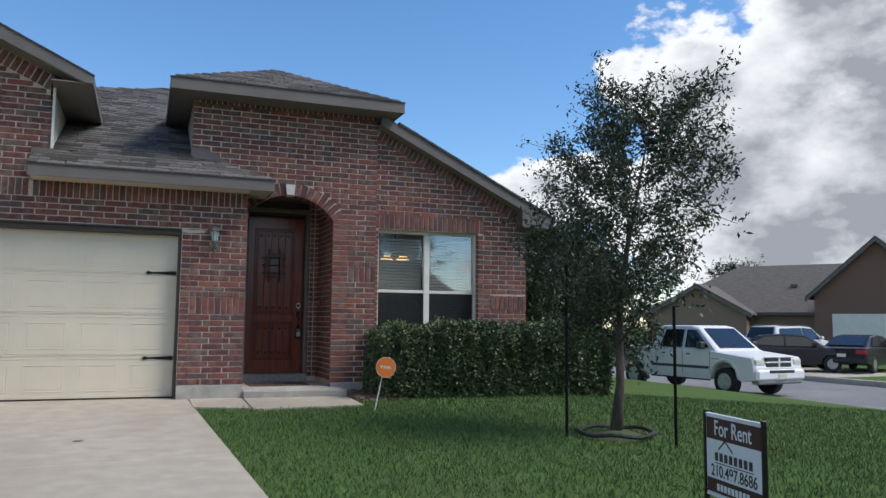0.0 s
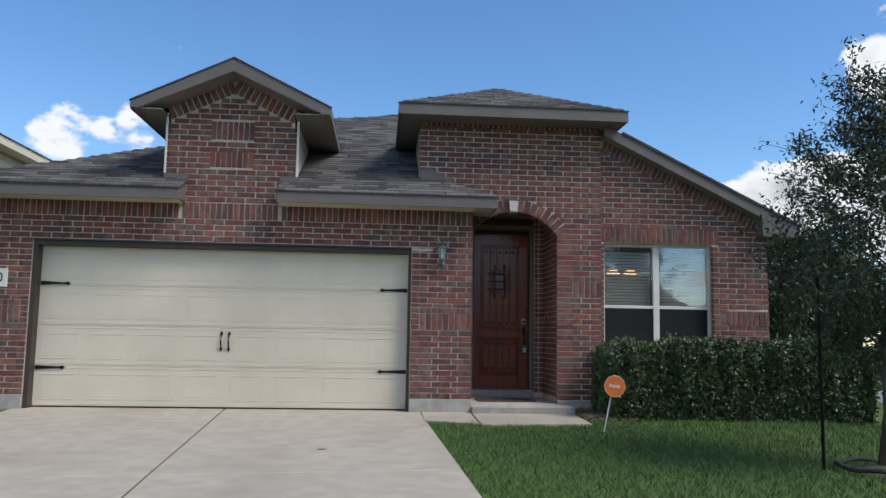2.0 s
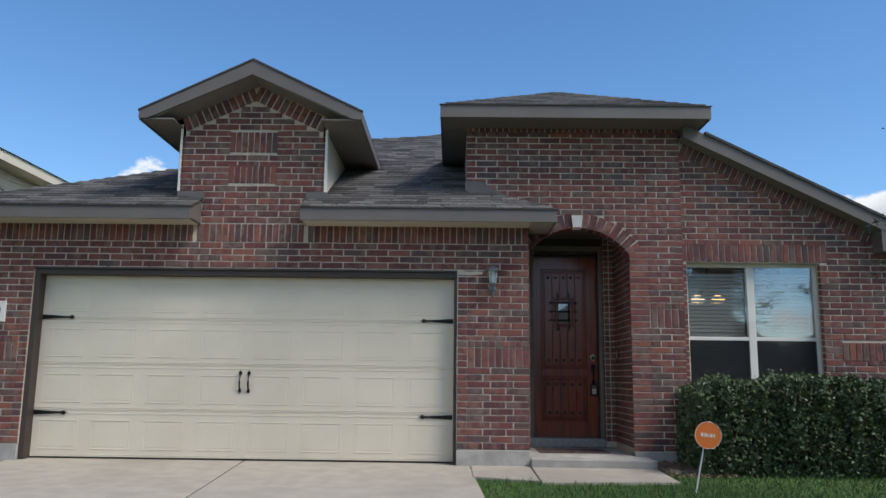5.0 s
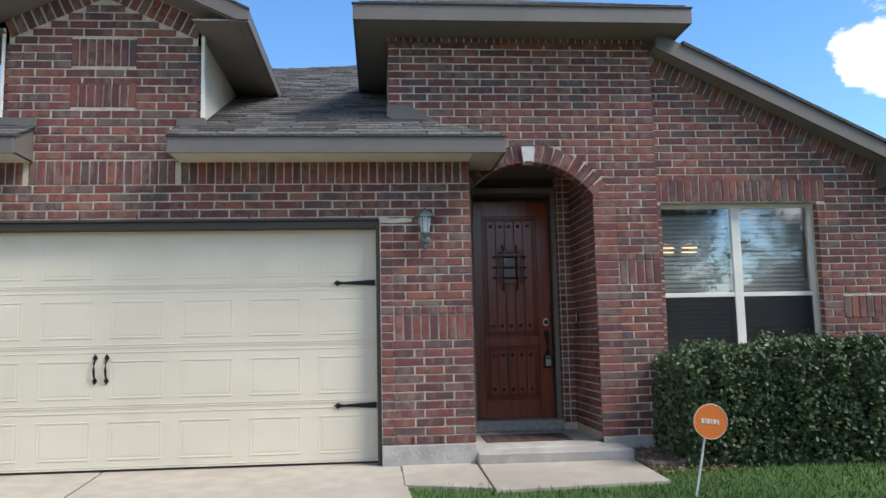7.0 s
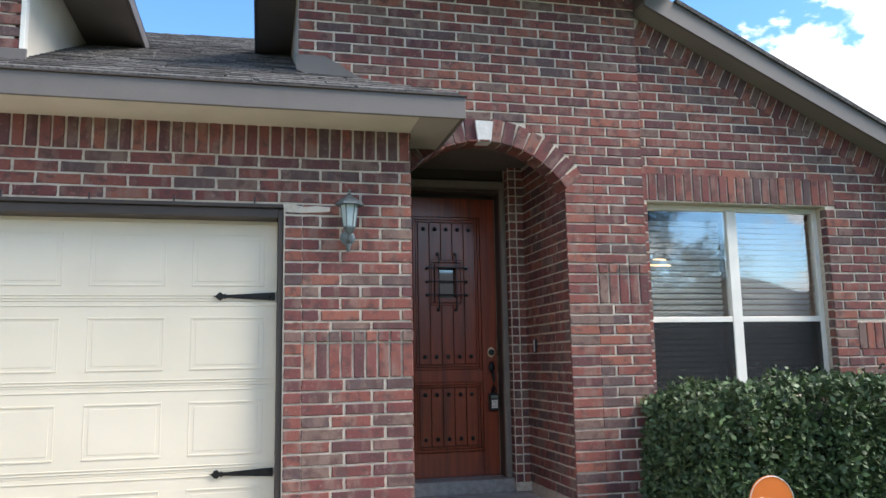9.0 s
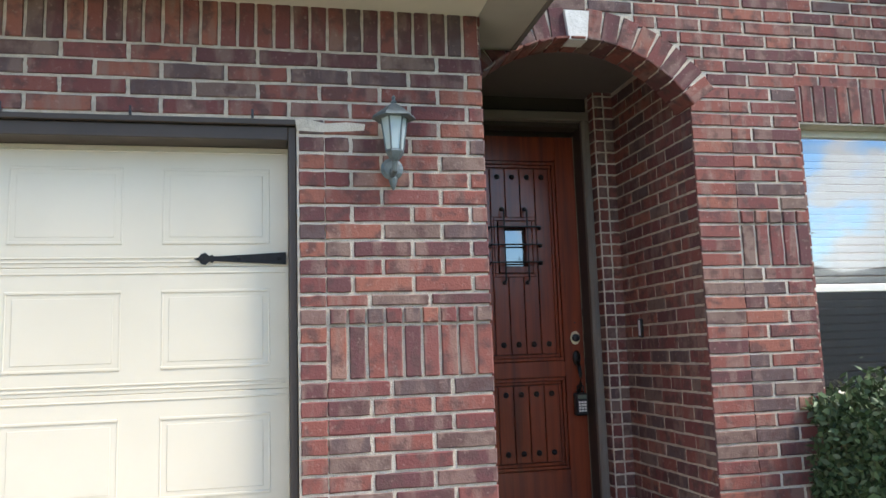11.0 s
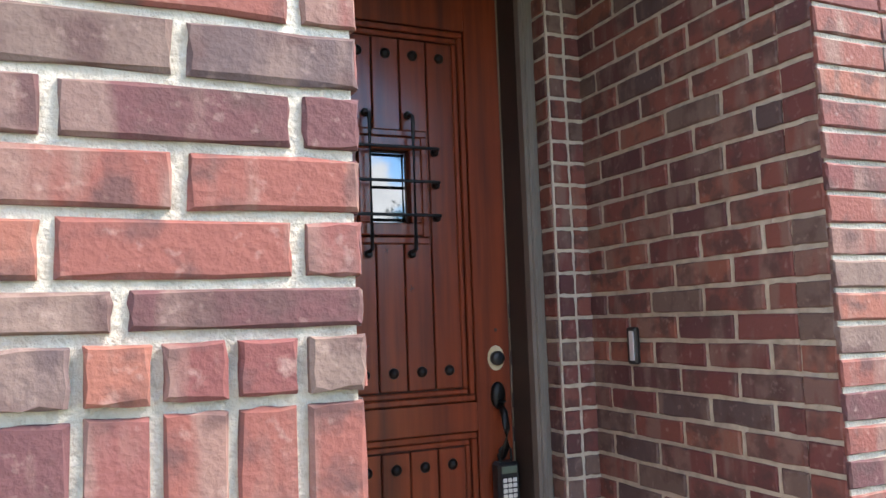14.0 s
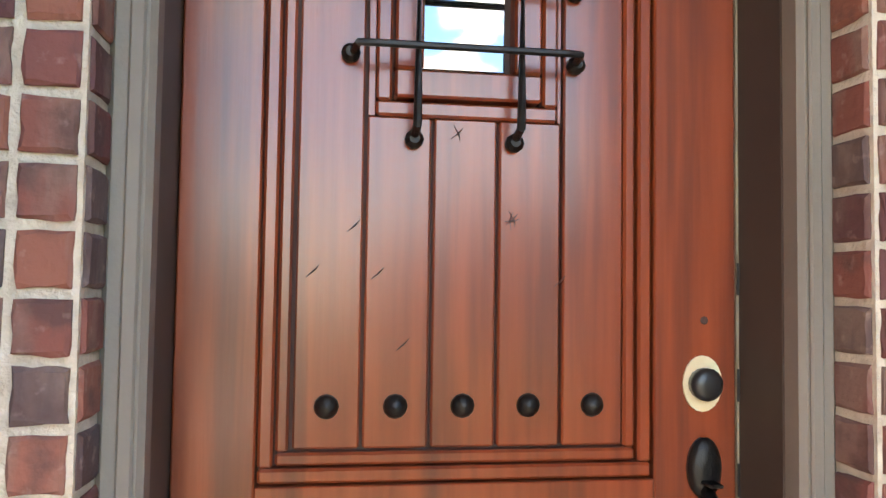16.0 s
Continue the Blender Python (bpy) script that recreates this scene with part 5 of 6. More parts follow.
    part("shackle", tube([(lx - 0.022, y - 0.045, 0.90), (lx - 0.022, y - 0.045, 0.945), (lx, y - 0.05, 0.965), (lx + 0.022, y - 0.045, 0.945), (lx + 0.022, y - 0.045, 0.90)], 0.005, 8), IRON, lb)
    part("body", box((lx - 0.042, y - 0.07, 0.76), (lx + 0.042, y - 0.012, 0.905), 0.010), BLACK, lb)
    part("screen", box((lx - 0.03, y - 0.072, 0.868), (lx + 0.03, y - 0.069, 0.892), 0.001), mat("grey green display", (0.12, 0.15, 0.11), 0.3), lb)
    for r in range(4):
        for c in range(3):
            part("key", box((lx - 0.027 + c * 0.019, y - 0.074, 0.838 - r * 0.018), (lx - 0.011 + c * 0.019, y - 0.069, 0.852 - r * 0.018), 0.002), WHITE, lb)
    # frame
    f = setting(thing("door_frame", "taupe painted door frame with brickmould", "door frame", pose(0, 0.042, 0)), "", "")
    for a, b, c in ((0.150, 0.207, 0.0), (1.135, 1.079, 1.0)):
        part("brickmould", box((a, 1.395, 0.16), (b, 1.445, z1 + 0.06), 0.008), GREYTRIM, f)
        part("bead", box((a + (b - a) * 0.45, 1.388, 0.16), (a + (b - a) * 0.80, 1.395, z1 + 0.06), 0.003), GREYTRIM, f)
        part("jamb", box((a, 1.445, 0.16), (a + (b - a) * (0.95 if c == 0 else 0.95), 1.63, z1 + 0.05), 0.002), JAMB, f, "dark brown jamb")
    for z in (1.42, 1.25, 1.10, 0.98):
        part("strike_plate", box((1.0775, 1.5655, z - 0.026), (1.0835, 1.5672, z + 0.026)), BLACK, f)
    part("strip", box((1.0775, 1.568, z0), (1.083, 1.578, z1)), mat("dull brass strip", (0.26, 0.22, 0.15), 0.6, 0.2, col2=(0.2, 0.17, 0.12), scale=20), f, "dull brass weather strip")
    part("head", box((0.150, 1.395, z1 + 0.06), (1.135, 1.63, z1 + 0.12), 0.006), GREYTRIM, f)
    part("threshold", box((0.150, 1.345, 0.0925), (1.135, 1.66, 0.205), 0.006), mat("worn aluminium", (0.35, 0.33, 0.30), 0.5, 0.4, col2=(0.25, 0.24, 0.22), scale=20), f, "worn grey threshold")
    part("backing", box((0.12, 1.64, 0.1), (1.20, 1.70, 2.74)), JAMB, f)


def doorbell():
    t = thing("doorbell", "black doorbell with a silver strip on the brick", "doorbell")
    part("body", box((AX1 - 0.026, 1.100, 1.236), (AX1 - 0.006, 1.148, 1.352), 0.006), BLACK, t)
    part("strip", box((AX1 - 0.029, 1.108, 1.248), (AX1 - 0.0255, 1.130, 1.340), 0.001), mat("silver plastic", (0.72, 0.72, 0.72), 0.3, 0.3), t)


def orange_sign():
    x, y = 1.41, -1.43
    g = ground_z(x, y)
    t = thing("yard_sign", "round orange yard sign on a leaning white stake in the lawn", "sign")
    part("stake", tube([(x, y, g - 0.06), (x + 0.10, y - 0.005, g + 0.42)], 0.008, 6), WHITE, t, "white stake")
    orange = mat("orange plastic", (0.80, 0.20, 0.035), 0.45, col2=(0.74, 0.18, 0.03), scale=4)
    c = (x + 0.134, y - 0.02, g + 0.51)
    part("disc", lathe([(0.121, 0.0), (0.127, 0.004), (0.127, 0.010), (0.121, 0.014)], 36, c, "y"), orange, t)
    rim = bmesh.new()
    add_tube(rim, [(c[0] + 0.124 * math.cos(2 * math.pi * q / 40), c[1] - 0.0145, c[2] + 0.124 * math.sin(2 * math.pi * q / 40)) for q in range(41)], 0.0022, 5)
    part("rim", rim, WHITE, t, "thin white printed border")
    for k, (a, w) in enumerate(((-0.070, 0.020), (-0.044, 0.010), (-0.028, 0.020), (0.0, 0.010), (0.018, 0.022), (0.048, 0.014))):
        part("mark", box((c[0] + a, c[1] - 0.0165, c[2] - 0.018 - a * 0.12), (c[0] + a + w, c[1] - 0.0135, c[2] + 0.016 - a * 0.12), 0.001), WHITE, t, "pale lettering block")


def rent_sign():
    # board at 36 deg to the street front
    c = Vector((1.34, -7.72, 0.0))
    g = ground_z(c.x, c.y)
    t = thing("rent_sign", "white and dark maroon rental sign on black metal posts", "sign", pose(c.x, c.y, g, 0, 0, -99) @ Matrix.Diagonal((0.8, 1, 1, 1)))
    w, z0, z1 = 0.57, 0.46, 0.84
    maroon = mat("maroon print", (0.035, 0.012, 0.014), 0.5)
    board = mat("sign white", (0.70, 0.74, 0.78), 0.5, col2=(0.66, 0.70, 0.74), scale=3)
    for sx in (-1, 1):
        part("post", box((sx * (w / 2 + 0.012) - 0.011, -0.011, -0.15), (sx * (w / 2 + 0.012) + 0.011, 0.011, z1 + 0.02), 0.003), IRON, t, "black metal post")
    for z in (z0 - 0.008, z1):
        part("rail", box((-w / 2, -0.009, z), (w / 2, 0.009, z + 0.008), 0.002), board, t)
    part("board", box((-w / 2, -0.004, z0), (w / 2, 0.004, z1), 0.001), board, t)
    part("band", box((-w / 2 + 0.008, -0.0065, z1 - 0.115), (w / 2 - 0.008, -0.0042, z1 - 0.012)), maroon, t)
    part("band", box((-w / 2 + 0.008, -0.0065, z0 + 0.012), (w / 2 - 0.008, -0.0042, z0 + 0.078)), maroon, t)
    text_mesh("heading", "For Rent", 0.105, board, pose(0, -0.0068, z1 - 0.063, 90), t, 0.0006, 0.38)
    text_mesh("phone", "210.497.8686", 0.078, BLACK, pose(0, -0.0046, z0 + 0.115, 90), t, 0.0006, 0.47)
    # emblem: a roof line over two bars of letters
    ez = z0 + 0.215
    part("emblem", prism([(-0.15, -0.0045, ez + 0.0), (-0.08, -0.0045, ez + 0.045), (0.0, -0.0045, ez), (0.0, -0.0045, ez + 0.010), (-0.08, -0.0045, ez + 0.056), (-0.15, -0.0045, ez + 0.010)], (0, -1, 0), 0.001), BLACK, t)
    for k in range(8):
        part("emblem_bar", box((-0.19 + k * 0.050, -0.0056, ez - 0.050), (-0.157 + k * 0.050, -0.0044, ez - 0.010)), BLACK, t)
    part("emblem_bar", box((-0.19, -0.0056, ez - 0.062), (0.20, -0.0044, ez - 0.058)), BLACK, t)
    for k in range(9):
        part("web_bar", box((-0.17 + k * 0.038, -0.0075, z0 + 0.026), (-0.143 + k * 0.038, -0.0066, z0 + 0.058)), board, t)


def tree_dressing():
    for x, y, h, lean in ((2.86, -3.55, 1.75, 0.03), (3.60, -4.35, 1.35, -0.03)):
        g = ground_z(x, y)
        t = thing("tree_stake", "dark steel tree stake in the lawn", "stake", None, "tree stakes")
        part("bar", box((x - 0.016, y - 0.006, g - 0.1), (x + 0.016, y + 0.006, g + h), 0.002), IRON, t)
        part("flange", box((x - 0.005, y - 0.02, g - 0.1), (x + 0.005, y - 0.006, g + h), 0.001), IRON, t)
    cx, cy = 3.39, -3.64
    g = ground_z(cx, cy)
    t = thing("tree_ring", "sunken black edging ring round the tree", "garden edging")
    bm = bmesh.new()
    n = 28
    for i in range(n):
        a, b = 2 * math.pi * i / n, 2 * math.pi * (i + 0.98) / n
        add_tube(bm, [(cx + 0.40 * math.cos(a), cy + 0.40 * math.sin(a), g + 0.03 + 0.012 * math.sin(5 * a)), (cx + 0.40 * math.cos(b), cy + 0.40 * math.sin(b), g + 0.03 + 0.012 * math.sin(5 * b))], 0.022, 6)
    part("edging", bm, mat("black rubber edging", (0.02, 0.02, 0.018), 0.8, col2=(0.035, 0.033, 0.03), scale=9), t)
    part("soil", lathe([(0.39, -0.03), (0.30, 0.0), (0.12, 0.05), (0.02, 0.06)], 20, (cx, cy, g - 0.01)), mat("dry soil and mulch", (0.06, 0.055, 0.03), 0.95, col2=(0.05, 0.075, 0.025), scale=18, bump=0.9, bscale=50), t)
    return cx, cy, g


# ---- vehicles ----
TYRE = mat("tyre rubber", (0.018, 0.018, 0.018), 0.85, bump=0.3)
ALLOY = mat("alloy rim", (0.42, 0.42, 0.42), 0.35, 0.8, col2=(0.3, 0.3, 0.3), scale=9)
CARGLASS = mat("tinted car glass", (0.012, 0.014, 0.016), 0.05, 0.0, spec=0.8)
LENS = mat("lamp lens", (0.6, 0.57, 0.48), 0.15, spec=0.7)
REDLENS = mat("red lamp lens", (0.35, 0.01, 0.01), 0.2, spec=0.7)


def wheel(parent, x, y, r, w, side):
    t = part("wheel", lathe([(r * 0.62, -w / 2), (r * 0.93, -w / 2), (r, -w / 2 + 0.03), (r, w / 2 - 0.03), (r * 0.93, w / 2), (r * 0.62, w / 2)], 24, (0, 0, 0), "y"), TYRE, parent, "black tyre")
    t.matrix_basis = Matrix.Translation((x, y, r))
    part("rim", lathe([(r * 0.60, -w / 2 - 0.002), (r * 0.62, -w / 2 - 0.004), (r * 0.55, w * 0.0 + side * 0.02 - w / 2 + 0.03), (0.02, side * 0.02 - w / 2 + 0.03)] if side < 0 else [(r * 0.60, w / 2 + 0.002), (r * 0.55, w / 2 - 0.03), (0.02, w / 2 - 0.03)], 20, (0, 0, 0), "y"), ALLOY, t)
    for k in range(5):
        a = 2 * math.pi * k / 5
        yy = -side * (w / 2 - 0.006)
        part("spoke", prism([(0.03 * math.cos(a + 1.2), yy, 0.03 * math.sin(a + 1.2)), (r * 0.58 * math.cos(a + 0.16), yy, r * 0.58 * math.sin(a + 0.16)), (r * 0.58 * math.cos(a - 0.16), yy, r * 0.58 * math.sin(a - 0.16)), (0.03 * math.cos(a - 1.2), yy, 0.03 * math.sin(a - 1.2))], (0, side, 0), 0.02), ALLOY, t)


def shell(profile, hw, inset_top, z_mid, bev=0.05):
    """A car body: a side outline (x, z) pulled across, drawn in above z_mid."""
    bm = bmesh.new()
    sec = []
    for f in (-1, -0.93, 0.93, 1):
        ring = []
        for x, z in profile:
            pull = inset_top * max(0, (z - z_mid)) / 0.6
            edge = 0.04 if abs(f) == 1 else 0.0
            xx = x * (1 - edge * 0.4) if abs(f) == 1 else x
            zz = z - (0.03 if abs(f) == 1 and z > z_mid - 0.1 else 0)
            ring.append(bm.verts.new((xx, f * (hw - pull), zz)))
        sec.append(ring)
    n = len(profile)
    for a, b in zip(sec, sec[1:]):
        for k in range(n):
            bm.faces.new((a[k], a[(k + 1) % n], b[(k + 1) % n], b[k]))
    bm.faces.new(sec[0][::-1])
    bm.faces.new(sec[-1])
    return bm


def arch_cut(x, r, z0, n=6):
    return [(x + r * math.cos(math.pi * i / n), z0 + r * math.sin(math.pi * i / n)) for i in range(n + 1)]


def pickup(m):
    t = thing("pickup_truck", "white four-door pickup truck parked at the kerb", "pickup truck", m)
    paint = mat("white car paint", (0.74, 0.75, 0.76), 0.25, col2=(0.70, 0.71, 0.72), scale=2, spec=0.6)
    grey = mat("grey bumper paint", (0.22, 0.22, 0.22), 0.5)
    # +x is the front
    lower = [(2.78, 0.48), (2.80, 0.80), (2.74, 1.08), (1.55, 1.20), (1.50, 1.22), (-0.98, 1.22), (-0.985, 1.28), (-2.80, 1.28), (-2.83, 0.60)] + [(-2.30 + 0.0, 0.5)] + arch_cut(-1.78, 0.46, 0.48)[::-1] + [(-1.2, 0.42), (1.3, 0.42)] + arch_cut(1.80, 0.46, 0.48)[::-1] + [(2.4, 0.42)]
    part("body", shell(lower, 0.98, 0.03, 1.1), paint, t)
    cab = [(1.52, 1.21), (0.72, 1.86), (0.45, 1.92), (-0.70, 1.92), (-0.93, 1.82), (-1.0, 1.22)]
    part("cab", shell(cab, 0.93, 0.16, 1.25), paint, t)
    part("windscreen", prism([(1.44, -0.72, 1.285), (1.44, 0.72, 1.285), (0.78, 0.62, 1.83), (0.78, -0.62, 1.83)], (0.63, 0, 0.77), 0.012), CARGLASS, t)
    for s in (-1, 1):
        for a in ([(1.22, 1.30), (0.66, 1.78), (0.32, 1.80), (0.32, 1.28)], [(0.20, 1.28), (0.20, 1.80), (-0.52, 1.80), (-0.68, 1.28)]):
            part("side_window", prism([(x, s * (0.935 - 0.16 * (z - 1.25) / 0.6), z) for x, z in a], (0, s, 0), 0.008), CARGLASS, t)
        part("side_moulding", box((-0.95, s * 0.972, 0.70), (1.25, s * 0.992, 0.78), 0.008), BLACK, t)
        for xh in (0.42, -0.55):
            part("door_handle", box((xh, s * 0.965, 1.08), (xh + 0.14, s * 0.995, 1.12), 0.008), BLACK, t)
        for xs in (1.28, 0.26, -0.80):
            part("door_gap", box((xs, s * 0.968, 0.55), (xs + 0.012, s * 0.984, 1.20)), BLACK, t)
        part("badge", box((1.35, s * 0.968, 0.98), (1.62, s * 0.986, 1.01)), ALLOY, t)
        mr = part("mirror", box((0.98, s * 0.98, 1.26), (1.16, s * 1.20, 1.46), 0.03), BLACK, t)
        part("headlight", box((2.60, s * 0.60, 0.86), (2.80, s * 0.93, 1.03), 0.03), LENS, t, "clouded headlight")
        part("fog_light", lathe([(0.07, 0.0), (0.06, 0.03)], 12, (2.80, s * 0.66, 0.60), "x"), grey, t)
        part("sill_tube", tube([(-1.1, s * 0.88, 0.40), (1.2, s * 0.88, 0.40)], 0.03, 8), BLACK, t)
        for xw in (1.80, -1.78):
            wheel(t, xw, s * 0.86, 0.385, 0.26, -s)
            part("fender_flare", tube([(x, s * 0.975, z) for x, z in arch_cut(xw, 0.485, 0.50, 10)], 0.035, 6), paint, t, "", True)
    part("grille", box((2.74, -0.52, 0.80), (2.80, 0.52, 1.09), 0.02), BLACK, t, "black grille in a white cross")
    for a, b in (((-0.56, 0.93), (0.56, 0.965)), ((-0.03, 0.78), (0.03, 1.11)), ((-0.58, 1.07), (0.58, 1.11)), ((-0.58, 0.775), (0.58, 0.81))):
        part("grille_bar", box((2.77, a[0], a[1]), (2.825, b[0], b[1]), 0.01), paint, t)
    part("bumper", box((2.66, -0.97, 0.46), (2.90, 0.97, 0.76), 0.06), paint, t, "white front bumper")
    part("bumper_slot", box((2.88, -0.50, 0.66), (2.91, 0.50, 0.74), 0.01), BLACK, t)
    part("lower_valance", box((2.60, -0.90, 0.36), (2.86, 0.90, 0.47), 0.04), grey, t)
    part("licence_plate", box((2.905, -0.16, 0.50), (2.92, 0.16, 0.64), 0.005), LENS, t)
    part("bed_cavity", box((-2.72, -0.80, 1.282), (-1.04, 0.80, 1.290)), BLACK, t)
    part("wiper", tube([(1.44, -0.5, 1.31), (1.30, 0.15, 1.43)], 0.01, 5), BLACK, t)
    return t


def saloon(name, label, m, colour, suv=False):
    t = thing(name, label, "car", m)
    paint = mat(name + " paint", colour, 0.22, spec=0.6, col2=tuple(c * 0.9 for c in colour), scale=2)
    up = 0.22 if suv else 0.0
    lower = [(2.35, 0.40), (2.36, 0.70 + up), (1.30, 0.95 + up), (-1.9, 1.02 + up), (-2.32, 0.95 + up), (-2.36, 0.42)] + [(-1.9, 0.3)] + arch_cut(-1.45, 0.37, 0.34)[::-1] + [(-1.0, 0.28), (0.9, 0.28)] + arch_cut(1.42, 0.37, 0.34)[::-1] + [(1.9, 0.3)]
    part("body", shell(lower, 0.90, 0.05, 0.8 + up), paint, t)
    cab = [(1.25, 0.94 + up), (0.55, 1.40 + up * 1.5), (-0.3, 1.46 + up * 1.6), (-1.1 if not suv else -2.0, 1.40 + up * 1.6), (-2.0 if not suv else -2.28, 1.0 + up)]
    part("cab", shell(cab, 0.84, 0.22, 0.95 + up), paint, t)
    for s in (-1, 1):
        zt = 1.38 + up * 1.5
        for a in ([(0.98, 0.99 + up), (0.52, zt - 0.04), (-0.22, zt), (-0.22, 1.0 + up)], [(-0.30, 1.0 + up), (-0.30, zt), (-1.0 if not suv else -1.85, zt - 0.04), (-1.5 if not suv else -2.0, 1.03 + up)]):
            part("side_window", prism([(x, s * (0.846 - 0.22 * (z - 0.95 - up) / 0.6), z) for x, z in a], (0, s, 0), 0.01), CARGLASS, t)
        part("headlight", box((2.15, s * 0.55, 0.62 + up), (2.37, s * 0.86, 0.76 + up), 0.03), LENS, t)
        part("tail_light", box((-2.37, s * 0.50, 0.72 + up), (-2.22, s * 0.88, 0.90 + up), 0.02), REDLENS, t, "red tail light")
        part("mirror", box((0.72, s * 0.86, 1.0 + up), (0.88, s * 1.03, 1.13 + up), 0.02), paint, t)
        if suv:
            part("roof_rail", tube([(0.3, s * 0.60, 1.80), (-1.8, s * 0.60, 1.80)], 0.02, 6), BLACK, t)
        for xw in (1.42, -1.45):
            wheel(t, xw, s * 0.80, 0.33 + 0.04 * suv, 0.21, -s)
    part("windscreen", prism([(1.18, -0.66, 1.0 + up), (1.18, 0.66, 1.0 + up), (0.60, 0.56, 1.37 + up * 1.5), (0.60, -0.56, 1.37 + up * 1.5)], (0.56, 0, 0.83), 0.012), CARGLASS, t)
    xr = -1.16 if not suv else -2.06
    part("rear_window", prism([(xr, -0.56, 1.37 + up * 1.5), (xr, 0.56, 1.37 + up * 1.5), (-1.92 if not suv else -2.27, 0.64, 1.04 + up), (-1.92 if not suv else -2.27, -0.64, 1.04 + up)], (-0.42, 0, 0.9), 0.03), CARGLASS, t)
    part("bumper", box((-2.42, -0.85, 0.38), (-2.30, 0.85, 0.62), 0.04), paint, t)
    part("licence_plate", box((-2.435, -0.16, 0.62 + up * 0.5), (-2.415, 0.16, 0.74 + up * 0.5)), WHITE, t)


# ---- neighbours ----
SIDING = mat("cream lap siding", (0.62, 0.56, 0.44), 0.6, col2=(0.57, 0.51, 0.40), scale=2, rnd="object", spread=0.04)
TANB = mat("tan brick", (0.27, 0.205, 0.15), 0.9, col2=(0.18, 0.13, 0.10), scale=16, bump=0.4, rnd="object", spread=0.3)
TANB_S = mat("tan brick joined", (0.27, 0.205, 0.15), 0.9, col2=(0.18, 0.13, 0.10), scale=16, bump=0.4, rnd="island", spread=0.3)
NROOF = mat("far shingle roof", (0.135, 0.118, 0.10), 0.95, col2=(0.10, 0.088, 0.076), scale=3, bump=0.5, bscale=30, stretch=(1, 1, 4))


def small_window(parent, x, y0, y1, z0, z1):
    w = part("window", box((x - 0.02, y0, z0), (x + 0.035, y1, z1), 0.004), TRIM, parent, "taupe window casing")
    part("sash", box((x + 0.035, y0 + 0.07, z0 + 0.07), (x + 0.05, y1 - 0.07, z1 - 0.07), 0.003), WHITE, w)
    zm = (z0 + z1) / 2
    for a, b in ((z0 + 0.10, zm - 0.02), (zm + 0.02, z1 - 0.10)):
        part("pane", box((x + 0.05, y0 + 0.10, a), (x + 0.055, y1 - 0.10, b)), mat("neighbour glass", (0.10, 0.16, 0.16), 0.06, spec=0.8), w)


def neighbour_house():
    t = thing("neighbour_house", "two-storey cream-sided house with tan brick ground floor", "house")
    x, y0, y1 = -10.0, -2.0, 13.0
    g = -0.3
    part("wall", box((x - 8, y0, g - 0.3), (x, y1, 5.0)), MORTAR, t)
    part("footing", box((x - 8, y0 - 0.02, g - 0.3), (x + 0.02, y1, g + 0.28), 0.01), FOUND, t, "concrete footing")
    pcs = courses([(y0, g + 0.3), (y1, g + 0.3), (y1, 2.45), (y0, 2.45)], g + 0.3, 2.42, [(5.42, 6.42, 0.78, 2.24)])
    lay(t, (x, 0, 0), (0, 1, 0), (0, 0, 1), pcs, (x, 4.5, 1.0), TANB, TANB_S, "brick")
    sld = soldiers(y0, y1, 2.45, 2.66)
    lay(t, (x, 0, 0), (0, 1, 0), (0, 0, 1), sld, (x, 4.5, 2.5), TANB, TANB_S, "brick", 60)
    k = 0
    z = 2.68
    while z < 5.0:
        bm = prism([(x, y0, z), (x + 0.028, y0, z), (x + 0.010, y0, z + 0.185), (x, y0, z + 0.185)], (0, 1, 0), y1 - y0)
        part("siding_board", bm, SIDING, t)
        z += 0.18
    small_window(t, x + 0.02, 4.12, 5.12, 3.98, 4.66)
    small_window(t, x + 0.02, 5.28, 6.2, 3.15, 4.62)
    small_window(t, x + 0.02, 5.42, 6.42, 0.78, 2.24)
    part("soffit", box((x, y0 - 0.4, 5.0), (x + 0.42, y1, 5.03)), SIDING, t)
    part("fascia", box((x + 0.40, y0 - 0.4, 5.0), (x + 0.43, y1, 5.20), 0.004), SIDING, t, "cream fascia board")
    part("roof", prism([(x + 0.47, y0 - 0.45, 5.20), (x - 4.0, y0 - 0.45, 7.3), (x - 8.4, y0 - 0.45, 5.2)], (0, 1, 0), y1 - y0 + 0.45), NROOF, t)
    for yy in (3.62, 4.72):
        v = part("vent_hood", box((x + 0.02, yy, 2.80), (x + 0.12, yy + 0.13, 2.90), 0.01), SIDING, t, "small vent hood")
    ac = thing("air_conditioner", "dark grey outdoor air conditioning unit on a concrete pad", "air conditioner")
    ax, ay, az = -9.42, 4.0, -0.42
    part("pad", box((ax - 0.6, ay - 0.6, az), (ax + 0.6, ay + 0.6, az + 0.09), 0.01), FOUND, ac)
    part("cabinet", box((ax - 0.42, ay - 0.42, az + 0.09), (ax + 0.42, ay + 0.42, az + 0.82), 0.03), mat("grey metal cabinet", (0.055, 0.06, 0.065), 0.5, 0.3), ac)
    for kk in range(20):
        part("louvre", box((ax - 0.38 + kk * 0.04, ay - 0.432, az + 0.14), (ax - 0.372 + kk * 0.04, ay - 0.418, az + 0.76)), IRON, ac)
    part("top_grille", lathe([(0.36, 0.0), (0.34, 0.03), (0.05, 0.05)], 24, (ax, ay, az + 0.82)), BLACK, ac)


